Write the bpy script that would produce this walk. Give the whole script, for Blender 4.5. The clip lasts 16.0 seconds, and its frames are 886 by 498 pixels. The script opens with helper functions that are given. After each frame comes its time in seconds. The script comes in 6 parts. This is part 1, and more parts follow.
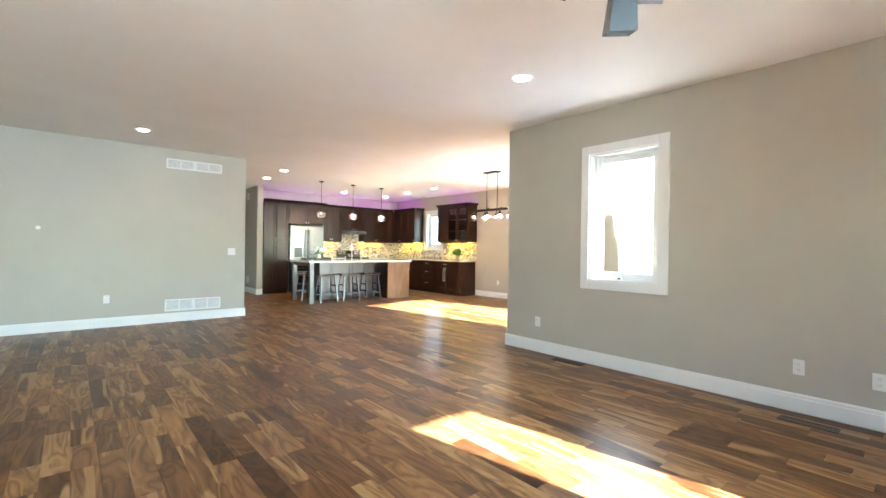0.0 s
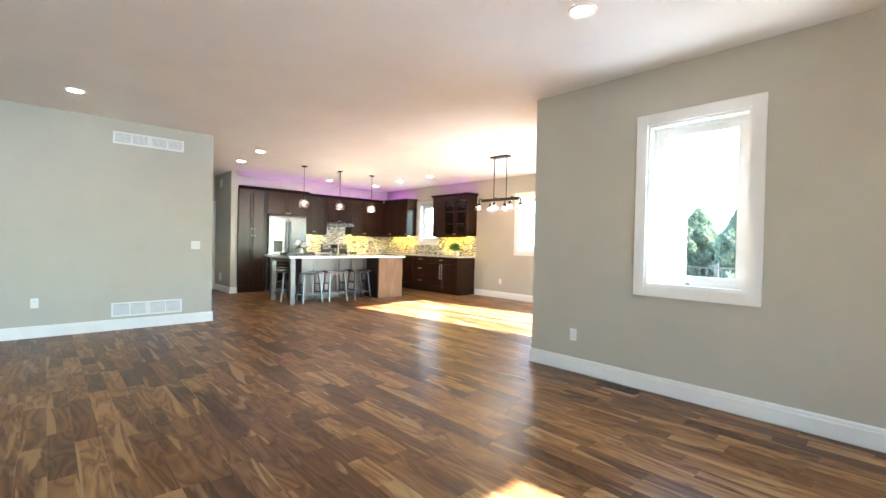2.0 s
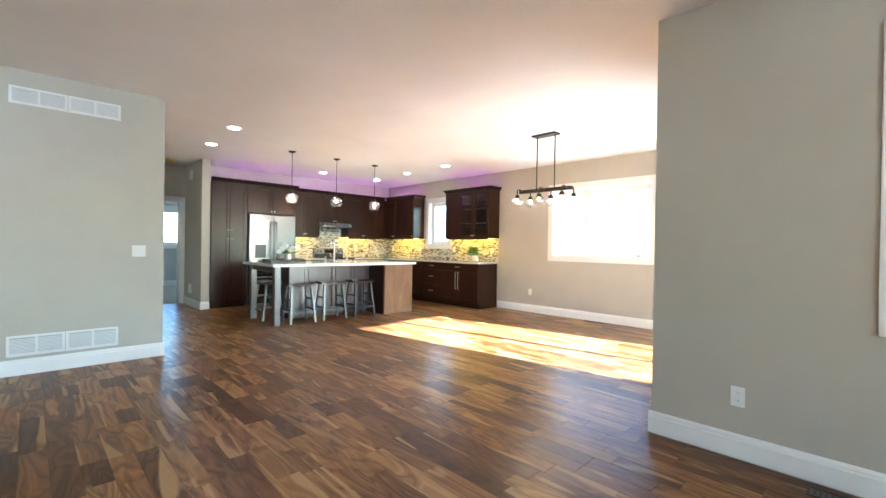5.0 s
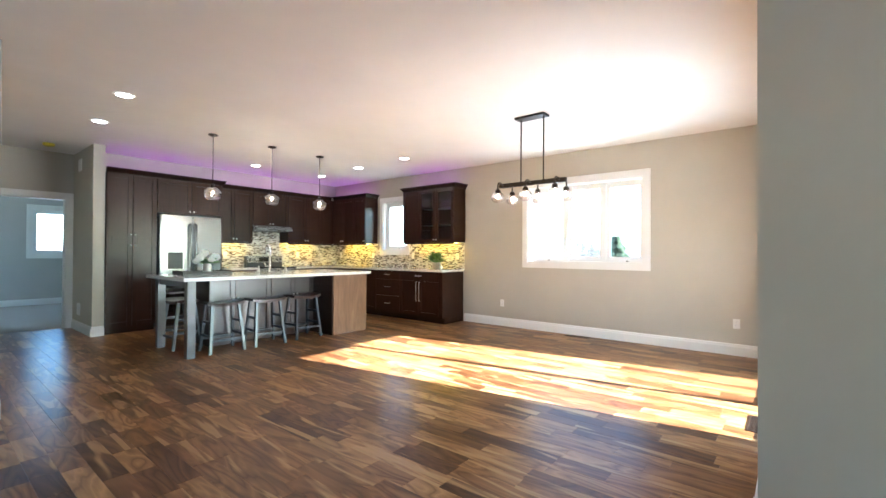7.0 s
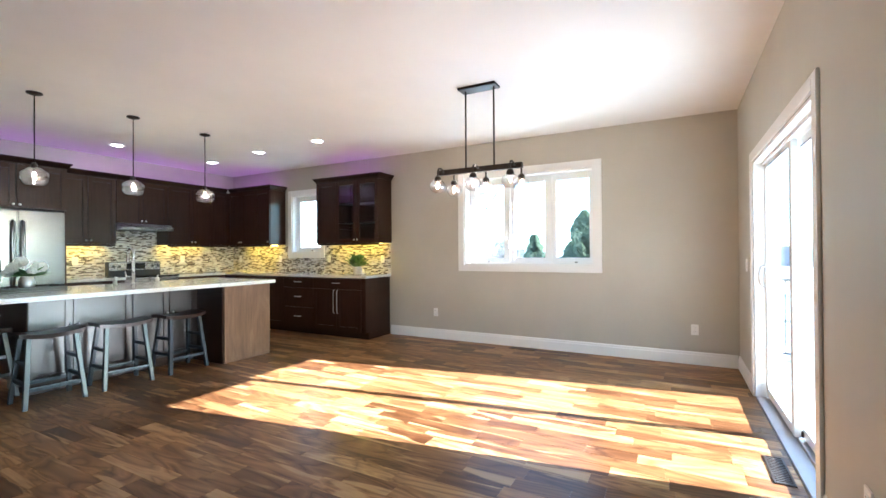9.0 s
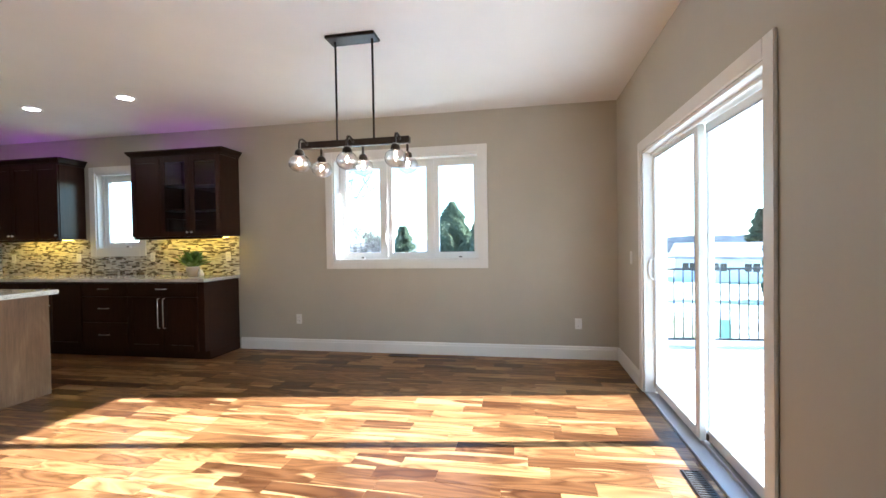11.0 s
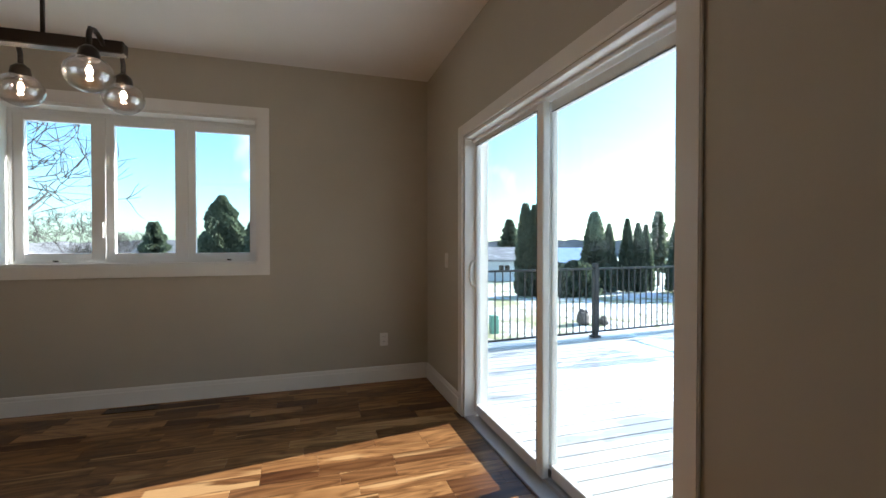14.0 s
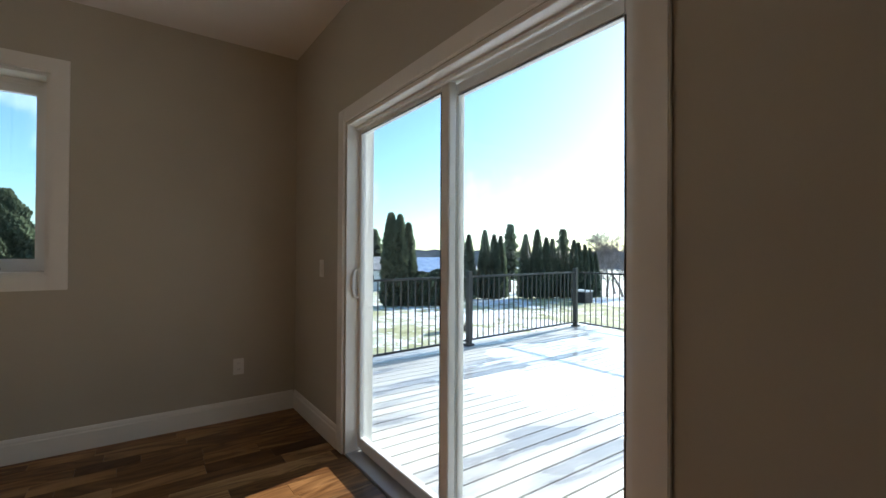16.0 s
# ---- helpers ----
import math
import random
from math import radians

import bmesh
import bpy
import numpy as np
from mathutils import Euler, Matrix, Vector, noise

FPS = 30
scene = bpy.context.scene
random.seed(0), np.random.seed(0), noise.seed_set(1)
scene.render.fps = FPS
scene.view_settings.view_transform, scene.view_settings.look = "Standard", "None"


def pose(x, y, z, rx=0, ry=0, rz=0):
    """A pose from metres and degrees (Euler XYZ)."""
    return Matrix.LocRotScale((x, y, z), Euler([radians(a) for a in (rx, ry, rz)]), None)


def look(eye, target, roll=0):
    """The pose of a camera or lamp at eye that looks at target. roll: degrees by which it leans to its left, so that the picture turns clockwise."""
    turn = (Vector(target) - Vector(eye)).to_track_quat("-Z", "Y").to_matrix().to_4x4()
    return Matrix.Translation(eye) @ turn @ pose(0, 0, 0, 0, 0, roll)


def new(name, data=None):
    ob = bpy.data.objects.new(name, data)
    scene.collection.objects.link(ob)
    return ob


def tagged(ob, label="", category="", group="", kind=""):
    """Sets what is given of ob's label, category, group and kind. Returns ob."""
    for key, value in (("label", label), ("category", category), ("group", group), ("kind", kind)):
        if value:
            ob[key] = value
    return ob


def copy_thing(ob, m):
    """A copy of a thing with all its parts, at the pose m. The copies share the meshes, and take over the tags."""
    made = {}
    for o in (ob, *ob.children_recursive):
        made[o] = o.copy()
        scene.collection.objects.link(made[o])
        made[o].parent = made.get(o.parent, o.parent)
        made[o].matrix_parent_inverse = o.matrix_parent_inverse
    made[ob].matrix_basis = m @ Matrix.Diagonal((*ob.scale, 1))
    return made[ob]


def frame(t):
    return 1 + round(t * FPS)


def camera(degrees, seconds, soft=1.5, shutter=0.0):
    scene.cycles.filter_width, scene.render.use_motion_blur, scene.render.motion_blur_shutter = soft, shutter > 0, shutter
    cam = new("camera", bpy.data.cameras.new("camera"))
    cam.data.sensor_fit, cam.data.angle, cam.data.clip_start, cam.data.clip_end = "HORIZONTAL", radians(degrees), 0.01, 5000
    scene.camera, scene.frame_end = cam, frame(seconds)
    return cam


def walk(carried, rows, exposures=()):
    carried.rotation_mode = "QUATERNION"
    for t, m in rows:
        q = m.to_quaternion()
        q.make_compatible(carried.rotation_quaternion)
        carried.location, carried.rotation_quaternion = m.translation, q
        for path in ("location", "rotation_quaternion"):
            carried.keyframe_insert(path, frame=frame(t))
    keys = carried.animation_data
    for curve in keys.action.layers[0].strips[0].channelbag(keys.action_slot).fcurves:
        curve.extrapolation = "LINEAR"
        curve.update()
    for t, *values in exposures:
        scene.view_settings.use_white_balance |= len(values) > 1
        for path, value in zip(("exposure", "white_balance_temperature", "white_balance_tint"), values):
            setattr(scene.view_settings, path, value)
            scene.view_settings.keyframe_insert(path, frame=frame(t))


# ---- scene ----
cam = camera(91.4, 16.0)
PATH = [
    (0, (-4.267, -3.686, 1.222), (-2.965, -2.168, 1.22), 0.8),
    (0.5, (-4.162, -3.447, 1.213), (-2.847, -1.94, 1.206), 0.9),
    (1, (-4.046, -3.205, 1.212), (-2.722, -1.706, 1.196), 1.0),
    (1.5, (-3.905, -2.965, 1.221), (-2.571, -1.475, 1.196), 1.0),
    (2, (-3.798, -2.702, 1.223), (-2.442, -1.232, 1.196), 1.2),
    (2.5, (-3.685, -2.454, 1.212), (-2.325, -0.988, 1.19), 1.2),
    (3, (-3.589, -2.216, 1.223), (-2.235, -0.745, 1.203), 1.1),
    (3.5, (-3.479, -1.992, 1.221), (-2.129, -0.517, 1.205), 1.2),
    (3.7, (-3.418, -1.855, 1.218), (-2.065, -0.382, 1.205), 1.2),
    (6, (-2.704, -0.631, 1.215), (-1.268, 0.761, 1.204), 0.6),
    (6.5, (-2.531, -0.382, 1.221), (-1.051, 0.963, 1.22), 0.5),
    (7, (-2.373, -0.126, 1.216), (-0.82, 1.135, 1.233), 0.3),
    (7.5, (-2.201, 0.1, 1.235), (-0.584, 1.277, 1.257), 0.1),
    (8, (-1.948, 0.243, 1.265), (-0.305, 1.382, 1.284), -0.2),
    (8.5, (-1.753, 0.419, 1.262), (-0.062, 1.488, 1.279), -0.3),
    (9, (-1.612, 0.59, 1.252), (0.15, 1.537, 1.266), -0.4),
    (9.2, (-1.543, 0.632, 1.27), (0.24, 1.537, 1.273), -0.7),
    (11.5, (-0.766, 1.011, 1.284), (1.221, 1.231, 1.246), -0.7),
    (12, (-0.594, 1.027, 1.282), (1.404, 1.113, 1.234), -0.5),
    (12.5, (-0.445, 1.046, 1.278), (1.553, 0.985, 1.229), -0.4),
    (13, (-0.287, 1.059, 1.271), (1.7, 0.832, 1.225), -0.3),
    (13.5, (-0.14, 1.095, 1.264), (1.813, 0.661, 1.225), -0.3),
    (14, (-0.001, 1.071, 1.25), (1.907, 0.47, 1.222), -0.0),
    (14.5, (0.154, 1.014, 1.23), (2.013, 0.277, 1.23), 0.1),
    (15, (0.281, 0.95, 1.217), (2.087, 0.089, 1.237), 0.2),
    (15.5, (0.367, 0.964, 1.215), (2.091, -0.05, 1.237), 0.3),
    (16, (0.427, 1.04, 1.217), (2.054, -0.122, 1.236), 0.3),
]
EXPOSE = [(0.0, 4.9, 6000, 10), (3.5, 4.83, 5850, 10), (7.0, 4.4, 5550, 9), (9.0, 4.05, 5300, 8), (11.5, 3.18, 5500, 9), (12.5, 2.68, 5650, 9), (14.0, 1.85, 5950, 9), (16.0, 1.32, 6150, 9)]
walk(cam, [(t, look(eye, target, roll)) for t, eye, target, roll in PATH], EXPOSE)

# ---- light ----
world = bpy.data.worlds.new("sky")
scene.world = world
world.use_nodes = True
SUN_ELEV, SUN_AZ = 23.2, 9.1
wn = world.node_tree.nodes
sky = wn.new("ShaderNodeTexSky")
sky.sky_type = "NISHITA"
sky.sun_disc = False
sky.sun_elevation = radians(SUN_ELEV)
sky.sun_rotation = radians(180 - SUN_AZ)
sky.air_density, sky.dust_density, sky.ozone_density = 1.0, 0.7, 3.0
wn["Background"].inputs["Strength"].default_value = 0.115
wl = world.node_tree.links
where, puff, puffs, clouds = (wn.new(k) for k in ("ShaderNodeTexCoord", "ShaderNodeTexNoise", "ShaderNodeValToRGB", "ShaderNodeMix"))
puff.inputs["Scale"].default_value, puff.inputs["Detail"].default_value = 5.0, 6.0
puffs.color_ramp.elements[0].position, puffs.color_ramp.elements[1].position = 0.55, 0.72
puffs.color_ramp.elements[1].color = (0.55, 0.55, 0.55, 1)
clouds.data_type = "RGBA"
clouds.inputs[7].default_value = (9.0, 9.2, 9.6, 1)
wl.new(where.outputs["Generated"], puff.inputs["Vector"])
wl.new(puff.outputs["Fac"], puffs.inputs[0])
wl.new(puffs.outputs[0], clouds.inputs[0])
tint = wn.new("ShaderNodeMix")
tint.data_type, tint.blend_type = "RGBA", "MULTIPLY"
tint.inputs[0].default_value = 1.0
tint.inputs[7].default_value = (0.84, 1.02, 1.02, 1)
wl.new(sky.outputs[0], tint.inputs[6])
wl.new(tint.outputs[2], clouds.inputs[6])
wl.new(clouds.outputs[2], wn["Background"].inputs["Color"])
sun_dir = Vector((math.sin(radians(SUN_AZ)), -math.cos(radians(SUN_AZ)), math.tan(radians(SUN_ELEV))))
sun = new("sun", bpy.data.lights.new("sun", "SUN"))
sun.data.energy, sun.data.angle, sun.data.color = 5.0, radians(0.5), (1.0, 0.955, 0.88)
sun.matrix_world = look(sun_dir * 30, (0, 0, 0))


def window_fill(name, at, target, width, height, watts):
    """An added area lamp that stands in for the sky's light at an unseen window."""
    lamp = new(name, bpy.data.lights.new(name, "AREA"))
    lamp.data.shape, lamp.data.size, lamp.data.size_y = "RECTANGLE", width, height
    lamp.data.energy, lamp.data.color, lamp.data.spread = watts, (0.66, 0.9, 1.0), radians(110)
    lamp.matrix_world = look(at, target)


# fill lamp added at the unseen wide south window to brighten the vent wall
window_fill("south_window_fill", (-4.95, -6.36, 1.4), (-4.95, 0, 1.4), 1.2, 1.6, 5.5)
# fill lamp at an invented west window, only to brighten the bedroom
window_fill("bedroom_fill_light", (-4.06, 11.4, 1.5), (0, 11.4, 1.5), 1.7, 1.2, 0.9)


# ---- materials ----
def shader(name, color=(0.8, 0.8, 0.8), rough=0.5, metal=0.0, spec=0.5, coat=0.0):
    m = bpy.data.materials.new(name)
    m.use_nodes = True
    b = m.node_tree.nodes["Principled BSDF"]
    b.inputs["Base Color"].default_value = (*color, 1)
    b.inputs["Roughness"].default_value = rough
    b.inputs["Metallic"].default_value = metal
    b.inputs["Specular IOR Level"].default_value = spec
    b.inputs["Coat Weight"].default_value = coat
    b.inputs["Coat Roughness"].default_value = 0.15
    return m, m.node_tree.nodes, m.node_tree.links, b


def place(n, l, scale=(1, 1, 1), shift=None):
    """World position, scaled, with an optional per-piece shift socket."""
    g = n.new("ShaderNodeNewGeometry")
    v = n.new("ShaderNodeVectorMath")
    v.operation = "MULTIPLY"
    v.inputs[1].default_value = scale
    l.new(g.outputs["Position"], v.inputs[0])
    if shift is None:
        return v.outputs[0]
    a = n.new("ShaderNodeVectorMath")
    a.operation = "ADD"
    l.new(v.outputs[0], a.inputs[0])
    l.new(shift, a.inputs[1])
    return a.outputs[0]


def noise_of(n, l, vec, scale, detail=4.0, rough=0.55, dist=0.0):
    t = n.new("ShaderNodeTexNoise")
    t.inputs["Scale"].default_value = scale
    t.inputs["Detail"].default_value = detail
    t.inputs["Roughness"].default_value = rough
    t.inputs["Distortion"].default_value = dist
    l.new(vec, t.inputs["Vector"])
    return t.outputs["Fac"]


def ramp(n, l, fac, stops):
    r = n.new("ShaderNodeValToRGB")
    e = r.color_ramp.elements
    while len(e) < len(stops):
        e.new(0.5)
    for el, (p, c) in zip(e, stops):
        el.position = p
        el.color = (*c, 1) if len(c) == 3 else c
    l.new(fac, r.inputs[0])
    return r.outputs[0]


def mixc(n, l, fac, a, b, kind="MIX"):
    m = n.new("ShaderNodeMix")
    m.data_type = "RGBA"
    m.blend_type = kind
    for sock, val in ((0, fac), (6, a), (7, b)):
        if isinstance(val, (int, float)):
            m.inputs[sock].default_value = val
        elif isinstance(val, tuple):
            m.inputs[sock].default_value = (*val, 1)
        else:
            l.new(val, m.inputs[sock])
    return m.outputs[2]


def bump(n, l, b, h, strength=0.1, dist=0.01):
    k = n.new("ShaderNodeBump")
    k.inputs["Strength"].default_value = strength
    k.inputs["Distance"].default_value = dist
    l.new(h, k.inputs["Height"])
    l.new(k.outputs[0], b.inputs["Normal"])


def remap(n, l, fac, a, b):
    r = n.new("ShaderNodeMapRange")
    r.inputs["To Min"].default_value = a
    r.inputs["To Max"].default_value = b
    l.new(fac, r.inputs["Value"])
    return r.outputs[0]


def paint(name, color, rough=0.6, fleck=0.05, grain=220, strength=0.05):
    """Rolled paint: faint blotches and an orange-peel relief."""
    m, n, l, b = shader(name, color, rough, spec=0.35)
    p = place(n, l)
    f = noise_of(n, l, p, 1.3, 3)
    dark = tuple(c * (1 - fleck) for c in color)
    light = tuple(min(1, c * (1 + fleck)) for c in color)
    l.new(ramp(n, l, f, [(0.3, dark), (0.7, light)]), b.inputs["Base Color"])
    bump(n, l, b, noise_of(n, l, p, grain, 2), strength, 0.002)
    return m


def plank_wood(name, island):
    """Acacia boards: each with a tone of its own, flowing figure, clear-edged sapwood and dark knots."""
    m, n, l, b = shader(name, rough=0.3, spec=0.16)
    if island:
        r = n.new("ShaderNodeNewGeometry").outputs["Random Per Island"]
    else:
        r = n.new("ShaderNodeObjectInfo").outputs["Random"]
    c = n.new("ShaderNodeCombineXYZ")
    for k, q in enumerate((37.0, 91.0, 53.0)):
        mu = n.new("ShaderNodeMath")
        mu.operation = "MULTIPLY"
        mu.inputs[1].default_value = q
        l.new(r, mu.inputs[0])
        l.new(mu.outputs[0], c.inputs[k])
    warp = noise_of(n, l, place(n, l, (8.0, 1.5, 1.0), c.outputs[0]), 0.8, 1.6, 0.5, 1.2)
    rings = n.new("ShaderNodeMath")
    rings.operation = "PINGPONG"
    rings.inputs[1].default_value = 0.085
    l.new(warp, rings.inputs[0])
    figure = remap(n, l, rings.outputs[0], 0.0, 11.8)
    sap = noise_of(n, l, place(n, l, (10.0, 1.1, 1.0), c.outputs[0]), 0.75, 2.5, 0.5, 1.1)
    grain = noise_of(n, l, place(n, l, (60, 3.0, 1), c.outputs[0]), 2.2, 5, 0.6, 0.4)
    tone = ramp(n, l, r, [(0.0, (0.075, 0.03, 0.0115)), (0.22, (0.13, 0.058, 0.0215)), (0.6, (0.2, 0.096, 0.036)), (0.85, (0.265, 0.134, 0.051)), (1.0, (0.34, 0.19, 0.076))])
    col = mixc(n, l, 0.9, tone, ramp(n, l, figure, [(0.0, (0.5, 0.44, 0.4)), (0.3, (0.84, 0.8, 0.77)), (0.65, (1.0, 1.0, 1.0)), (1.0, (1.3, 1.32, 1.32))]), "MULTIPLY")
    col = mixc(n, l, ramp(n, l, sap, [(0.58, (0, 0, 0)), (0.64, (0.8, 0.8, 0.8))]), col, (0.43, 0.26, 0.115))
    col = mixc(n, l, ramp(n, l, sap, [(0.27, (0.75, 0.75, 0.75)), (0.36, (0, 0, 0))]), col, (0.05, 0.022, 0.011))
    col = mixc(n, l, 0.6, col, ramp(n, l, grain, [(0.3, (0.76, 0.73, 0.7)), (0.65, (1.08, 1.08, 1.08))]), "MULTIPLY")
    l.new(col, b.inputs["Base Color"])
    l.new(remap(n, l, grain, 0.26, 0.38), b.inputs["Roughness"])
    bump(n, l, b, grain, 0.04, 0.001)
    return m


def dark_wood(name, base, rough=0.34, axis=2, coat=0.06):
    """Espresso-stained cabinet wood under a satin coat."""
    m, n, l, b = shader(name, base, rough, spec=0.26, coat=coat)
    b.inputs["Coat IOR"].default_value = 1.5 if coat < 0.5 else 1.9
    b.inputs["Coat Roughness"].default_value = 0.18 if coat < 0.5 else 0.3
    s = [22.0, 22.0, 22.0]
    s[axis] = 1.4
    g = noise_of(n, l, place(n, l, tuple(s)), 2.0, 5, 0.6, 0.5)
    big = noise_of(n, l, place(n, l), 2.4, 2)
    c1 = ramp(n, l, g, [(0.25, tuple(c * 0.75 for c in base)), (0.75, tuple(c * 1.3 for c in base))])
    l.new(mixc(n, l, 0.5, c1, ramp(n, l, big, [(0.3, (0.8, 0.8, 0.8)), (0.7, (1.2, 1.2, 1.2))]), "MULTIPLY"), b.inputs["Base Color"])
    return m


def stone_top(name, a, b2, c2, scale):
    m, n, l, b = shader(name, a, 0.12, spec=0.5)
    p = place(n, l)
    f = noise_of(n, l, p, scale, 6, 0.7)
    f2 = noise_of(n, l, p, scale * 0.2, 3, 0.6, 1.0)
    col = ramp(n, l, f, [(0.34, c2), (0.45, b2), (0.56, a), (0.75, tuple(min(1, x * 1.1) for x in a))])
    l.new(mixc(n, l, 0.4, col, ramp(n, l, f2, [(0.35, (0.7, 0.68, 0.66)), (0.6, (1, 1, 1))]), "MULTIPLY"), b.inputs["Base Color"])
    return m


def metal(name, color, rough, brush=None):
    m, n, l, b = shader(name, color, rough, 1.0)
    if brush:
        g = noise_of(n, l, place(n, l, brush), 3.0, 3)
        l.new(remap(n, l, g, rough * 0.75, rough * 1.4), b.inputs["Roughness"])
        bump(n, l, b, g, 0.03, 0.001)
    return m


def glass(name, tint=(1, 1, 1), rough=0.0, ior=1.45):
    m, n, l, b = shader(name, tint, rough)
    b.inputs["Transmission Weight"].default_value = 1.0
    b.inputs["IOR"].default_value = ior
    return m


def pane_glass(name, edge=0.02, clear=(0.95, 0.97, 0.97)):
    """A thin pane: clear, with a mirror sheen at a slant."""
    m = bpy.data.materials.new(name)
    m.use_nodes = True
    n, l = m.node_tree.nodes, m.node_tree.links
    n.remove(n["Principled BSDF"])
    t, g, x, f = (n.new(k) for k in ("ShaderNodeBsdfTransparent", "ShaderNodeBsdfGlossy", "ShaderNodeMixShader", "ShaderNodeLayerWeight"))
    t.inputs[0].default_value = (*clear, 1)
    g.inputs["Roughness"].default_value = 0.0
    pw, sc = n.new("ShaderNodeMath"), n.new("ShaderNodeMath")
    pw.operation, sc.operation = "POWER", "MULTIPLY_ADD"
    pw.inputs[1].default_value = 4.0
    sc.inputs[1].default_value, sc.inputs[2].default_value = 0.6, edge
    f.inputs["Blend"].default_value = 0.5
    l.new(f.outputs["Facing"], pw.inputs[0])
    l.new(pw.outputs[0], sc.inputs[0])
    l.new(sc.outputs[0], x.inputs[0])
    l.new(t.outputs[0], x.inputs[1])
    l.new(g.outputs[0], x.inputs[2])
    l.new(x.outputs[0], n["Material Output"].inputs[0])
    return m


def glow(name, color, strength):
    m, n, l, b = shader(name, color, 0.5)
    b.inputs["Emission Color"].default_value = (*color, 1)
    b.inputs["Emission Strength"].default_value = strength
    return m


WALL = paint("greige_wall_paint", (0.47, 0.44, 0.368), 0.55, 0.04)
WALL2 = paint("pale_blue_wall_paint", (0.45, 0.43, 0.4), 0.6, 0.04)
CEIL = paint("ceiling_paint", (0.8, 0.78, 0.76), 0.75, 0.03, 120, 0.12)
TRIM = paint("white_trim_paint", (0.78, 0.77, 0.74), 0.32, 0.02, 90, 0.02)
VINYL = paint("white_vinyl", (0.78, 0.79, 0.78), 0.3, 0.015, 60, 0.01)
PLASTIC = paint("white_plastic", (0.78, 0.77, 0.74), 0.35, 0.02, 60, 0.01)
GREYPLASTIC, *_ = shader("slot_shadow_plastic", (0.1, 0.1, 0.1), 0.6)
PLANK = plank_wood("acacia_board", False)
PLANKS = plank_wood("acacia_boards", True)
ESPRESSO = dark_wood("espresso_wood", (0.026, 0.0098, 0.005), 0.33)
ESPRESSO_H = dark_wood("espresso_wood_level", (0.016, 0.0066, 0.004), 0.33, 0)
LACQUER = dark_wood("lacquered_espresso_wood", (0.026, 0.0125, 0.0085), 0.34, 2, 0.5)
# grained dark wood; the sunlit floor's sheen is painted in as lighter, mottled brown
PANELWOOD, _n, _l, _b = shader("sheened_island_end_wood", (0.17, 0.09, 0.045), 0.3, spec=0.4, coat=0.5)
_c = ramp(_n, _l, noise_of(_n, _l, place(_n, _l, (4, 4, 1.1)), 1.1, 4, 0.6, 1.0), [(0.3, (0.12, 0.06, 0.03)), (0.5, (0.17, 0.09, 0.045)), (0.68, (0.24, 0.135, 0.07))])
_l.new(mixc(_n, _l, 0.6, _c, ramp(_n, _l, noise_of(_n, _l, place(_n, _l, (40, 40, 2)), 2.0, 5), [(0.3, (0.72, 0.7, 0.68)), (0.7, (1.15, 1.15, 1.15))]), "MULTIPLY"), _b.inputs["Base Color"])
STOOLGREY = dark_wood("grey_painted_wood", (0.03, 0.034, 0.04), 0.36, 2, 0.4)
TOPSTONE = stone_top("pale_granite", (0.7, 0.69, 0.67), (0.5, 0.49, 0.47), (0.16, 0.15, 0.14), 130)
STEEL = metal("brushed_steel", (0.2, 0.205, 0.21), 0.22, (120, 120, 2))
STEEL_H = metal("brushed_steel_level", (0.36, 0.36, 0.36), 0.25, (2, 120, 120))
CHROME = metal("chrome", (0.8, 0.8, 0.8), 0.08)
NICKEL = metal("satin_nickel", (0.55, 0.53, 0.5), 0.3)
BRONZE, _n, _l, _b = shader("oil_rubbed_bronze", (0.028, 0.021, 0.017), 0.42, 0.6)
BLACKGLASS, *_ = shader("black_glass", (0.01, 0.01, 0.011), 0.06)
BLACK, *_ = shader("black_plastic", (0.02, 0.02, 0.02), 0.4)
RAILBLACK, *_ = shader("black_powder_coat", (0.02, 0.02, 0.022), 0.4, 0.2)
VENTBRONZE, *_ = shader("brown_metal_register", (0.05, 0.032, 0.022), 0.4, 0.7)
GLASS = pane_glass("window_glass")
SHADEGLASS = pane_glass("clear_shade_glass", 0.16, (0.995, 0.995, 1.0))
WATERGLASS = glass("clear_glass")
CABGLASS = pane_glass("cabinet_glass", 0.08)
LAMPGLOW = glow("recessed_lamp_lens", (1.0, 0.94, 0.86), 4.0)
BULBGLOW = glow("filament_bulb", (1.0, 0.74, 0.46), 70.0)
AMBER, *_ = shader("amber_filament", (0.6, 0.28, 0.05), 0.3, 0.5)
UNDERGLOW = glow("under_cabinet_strip", (1.0, 0.62, 0.07), 4.4)
PURPLEGLOW = glow("purple_strip", (0.78, 0.13, 1.0), 0.75)


# ---- building blocks ----
ORIGIN = {}


def box(bm, x0, y0, z0, x1, y1, z1, bevel=0.0):
    x0, x1 = min(x0, x1), max(x0, x1)
    y0, y1 = min(y0, y1), max(y0, y1)
    z0, z1 = min(z0, z1), max(z0, z1)
    made = bmesh.ops.create_cube(bm, size=1.0, matrix=Matrix.LocRotScale(((x0 + x1) / 2, (y0 + y1) / 2, (z0 + z1) / 2), None, (x1 - x0, y1 - y0, z1 - z0)))
    if bevel > 0:
        edges = list({e for v in made["verts"] for e in v.link_edges})
        bmesh.ops.bevel(bm, geom=edges, offset=min(bevel, 0.45 * min(x1 - x0, y1 - y0, z1 - z0)), segments=2, affect="EDGES")
    return bm


def boxes(*specs, bevel=0.0):
    bm = bmesh.new()
    for s in specs:
        box(bm, *s, bevel=bevel)
    return bm


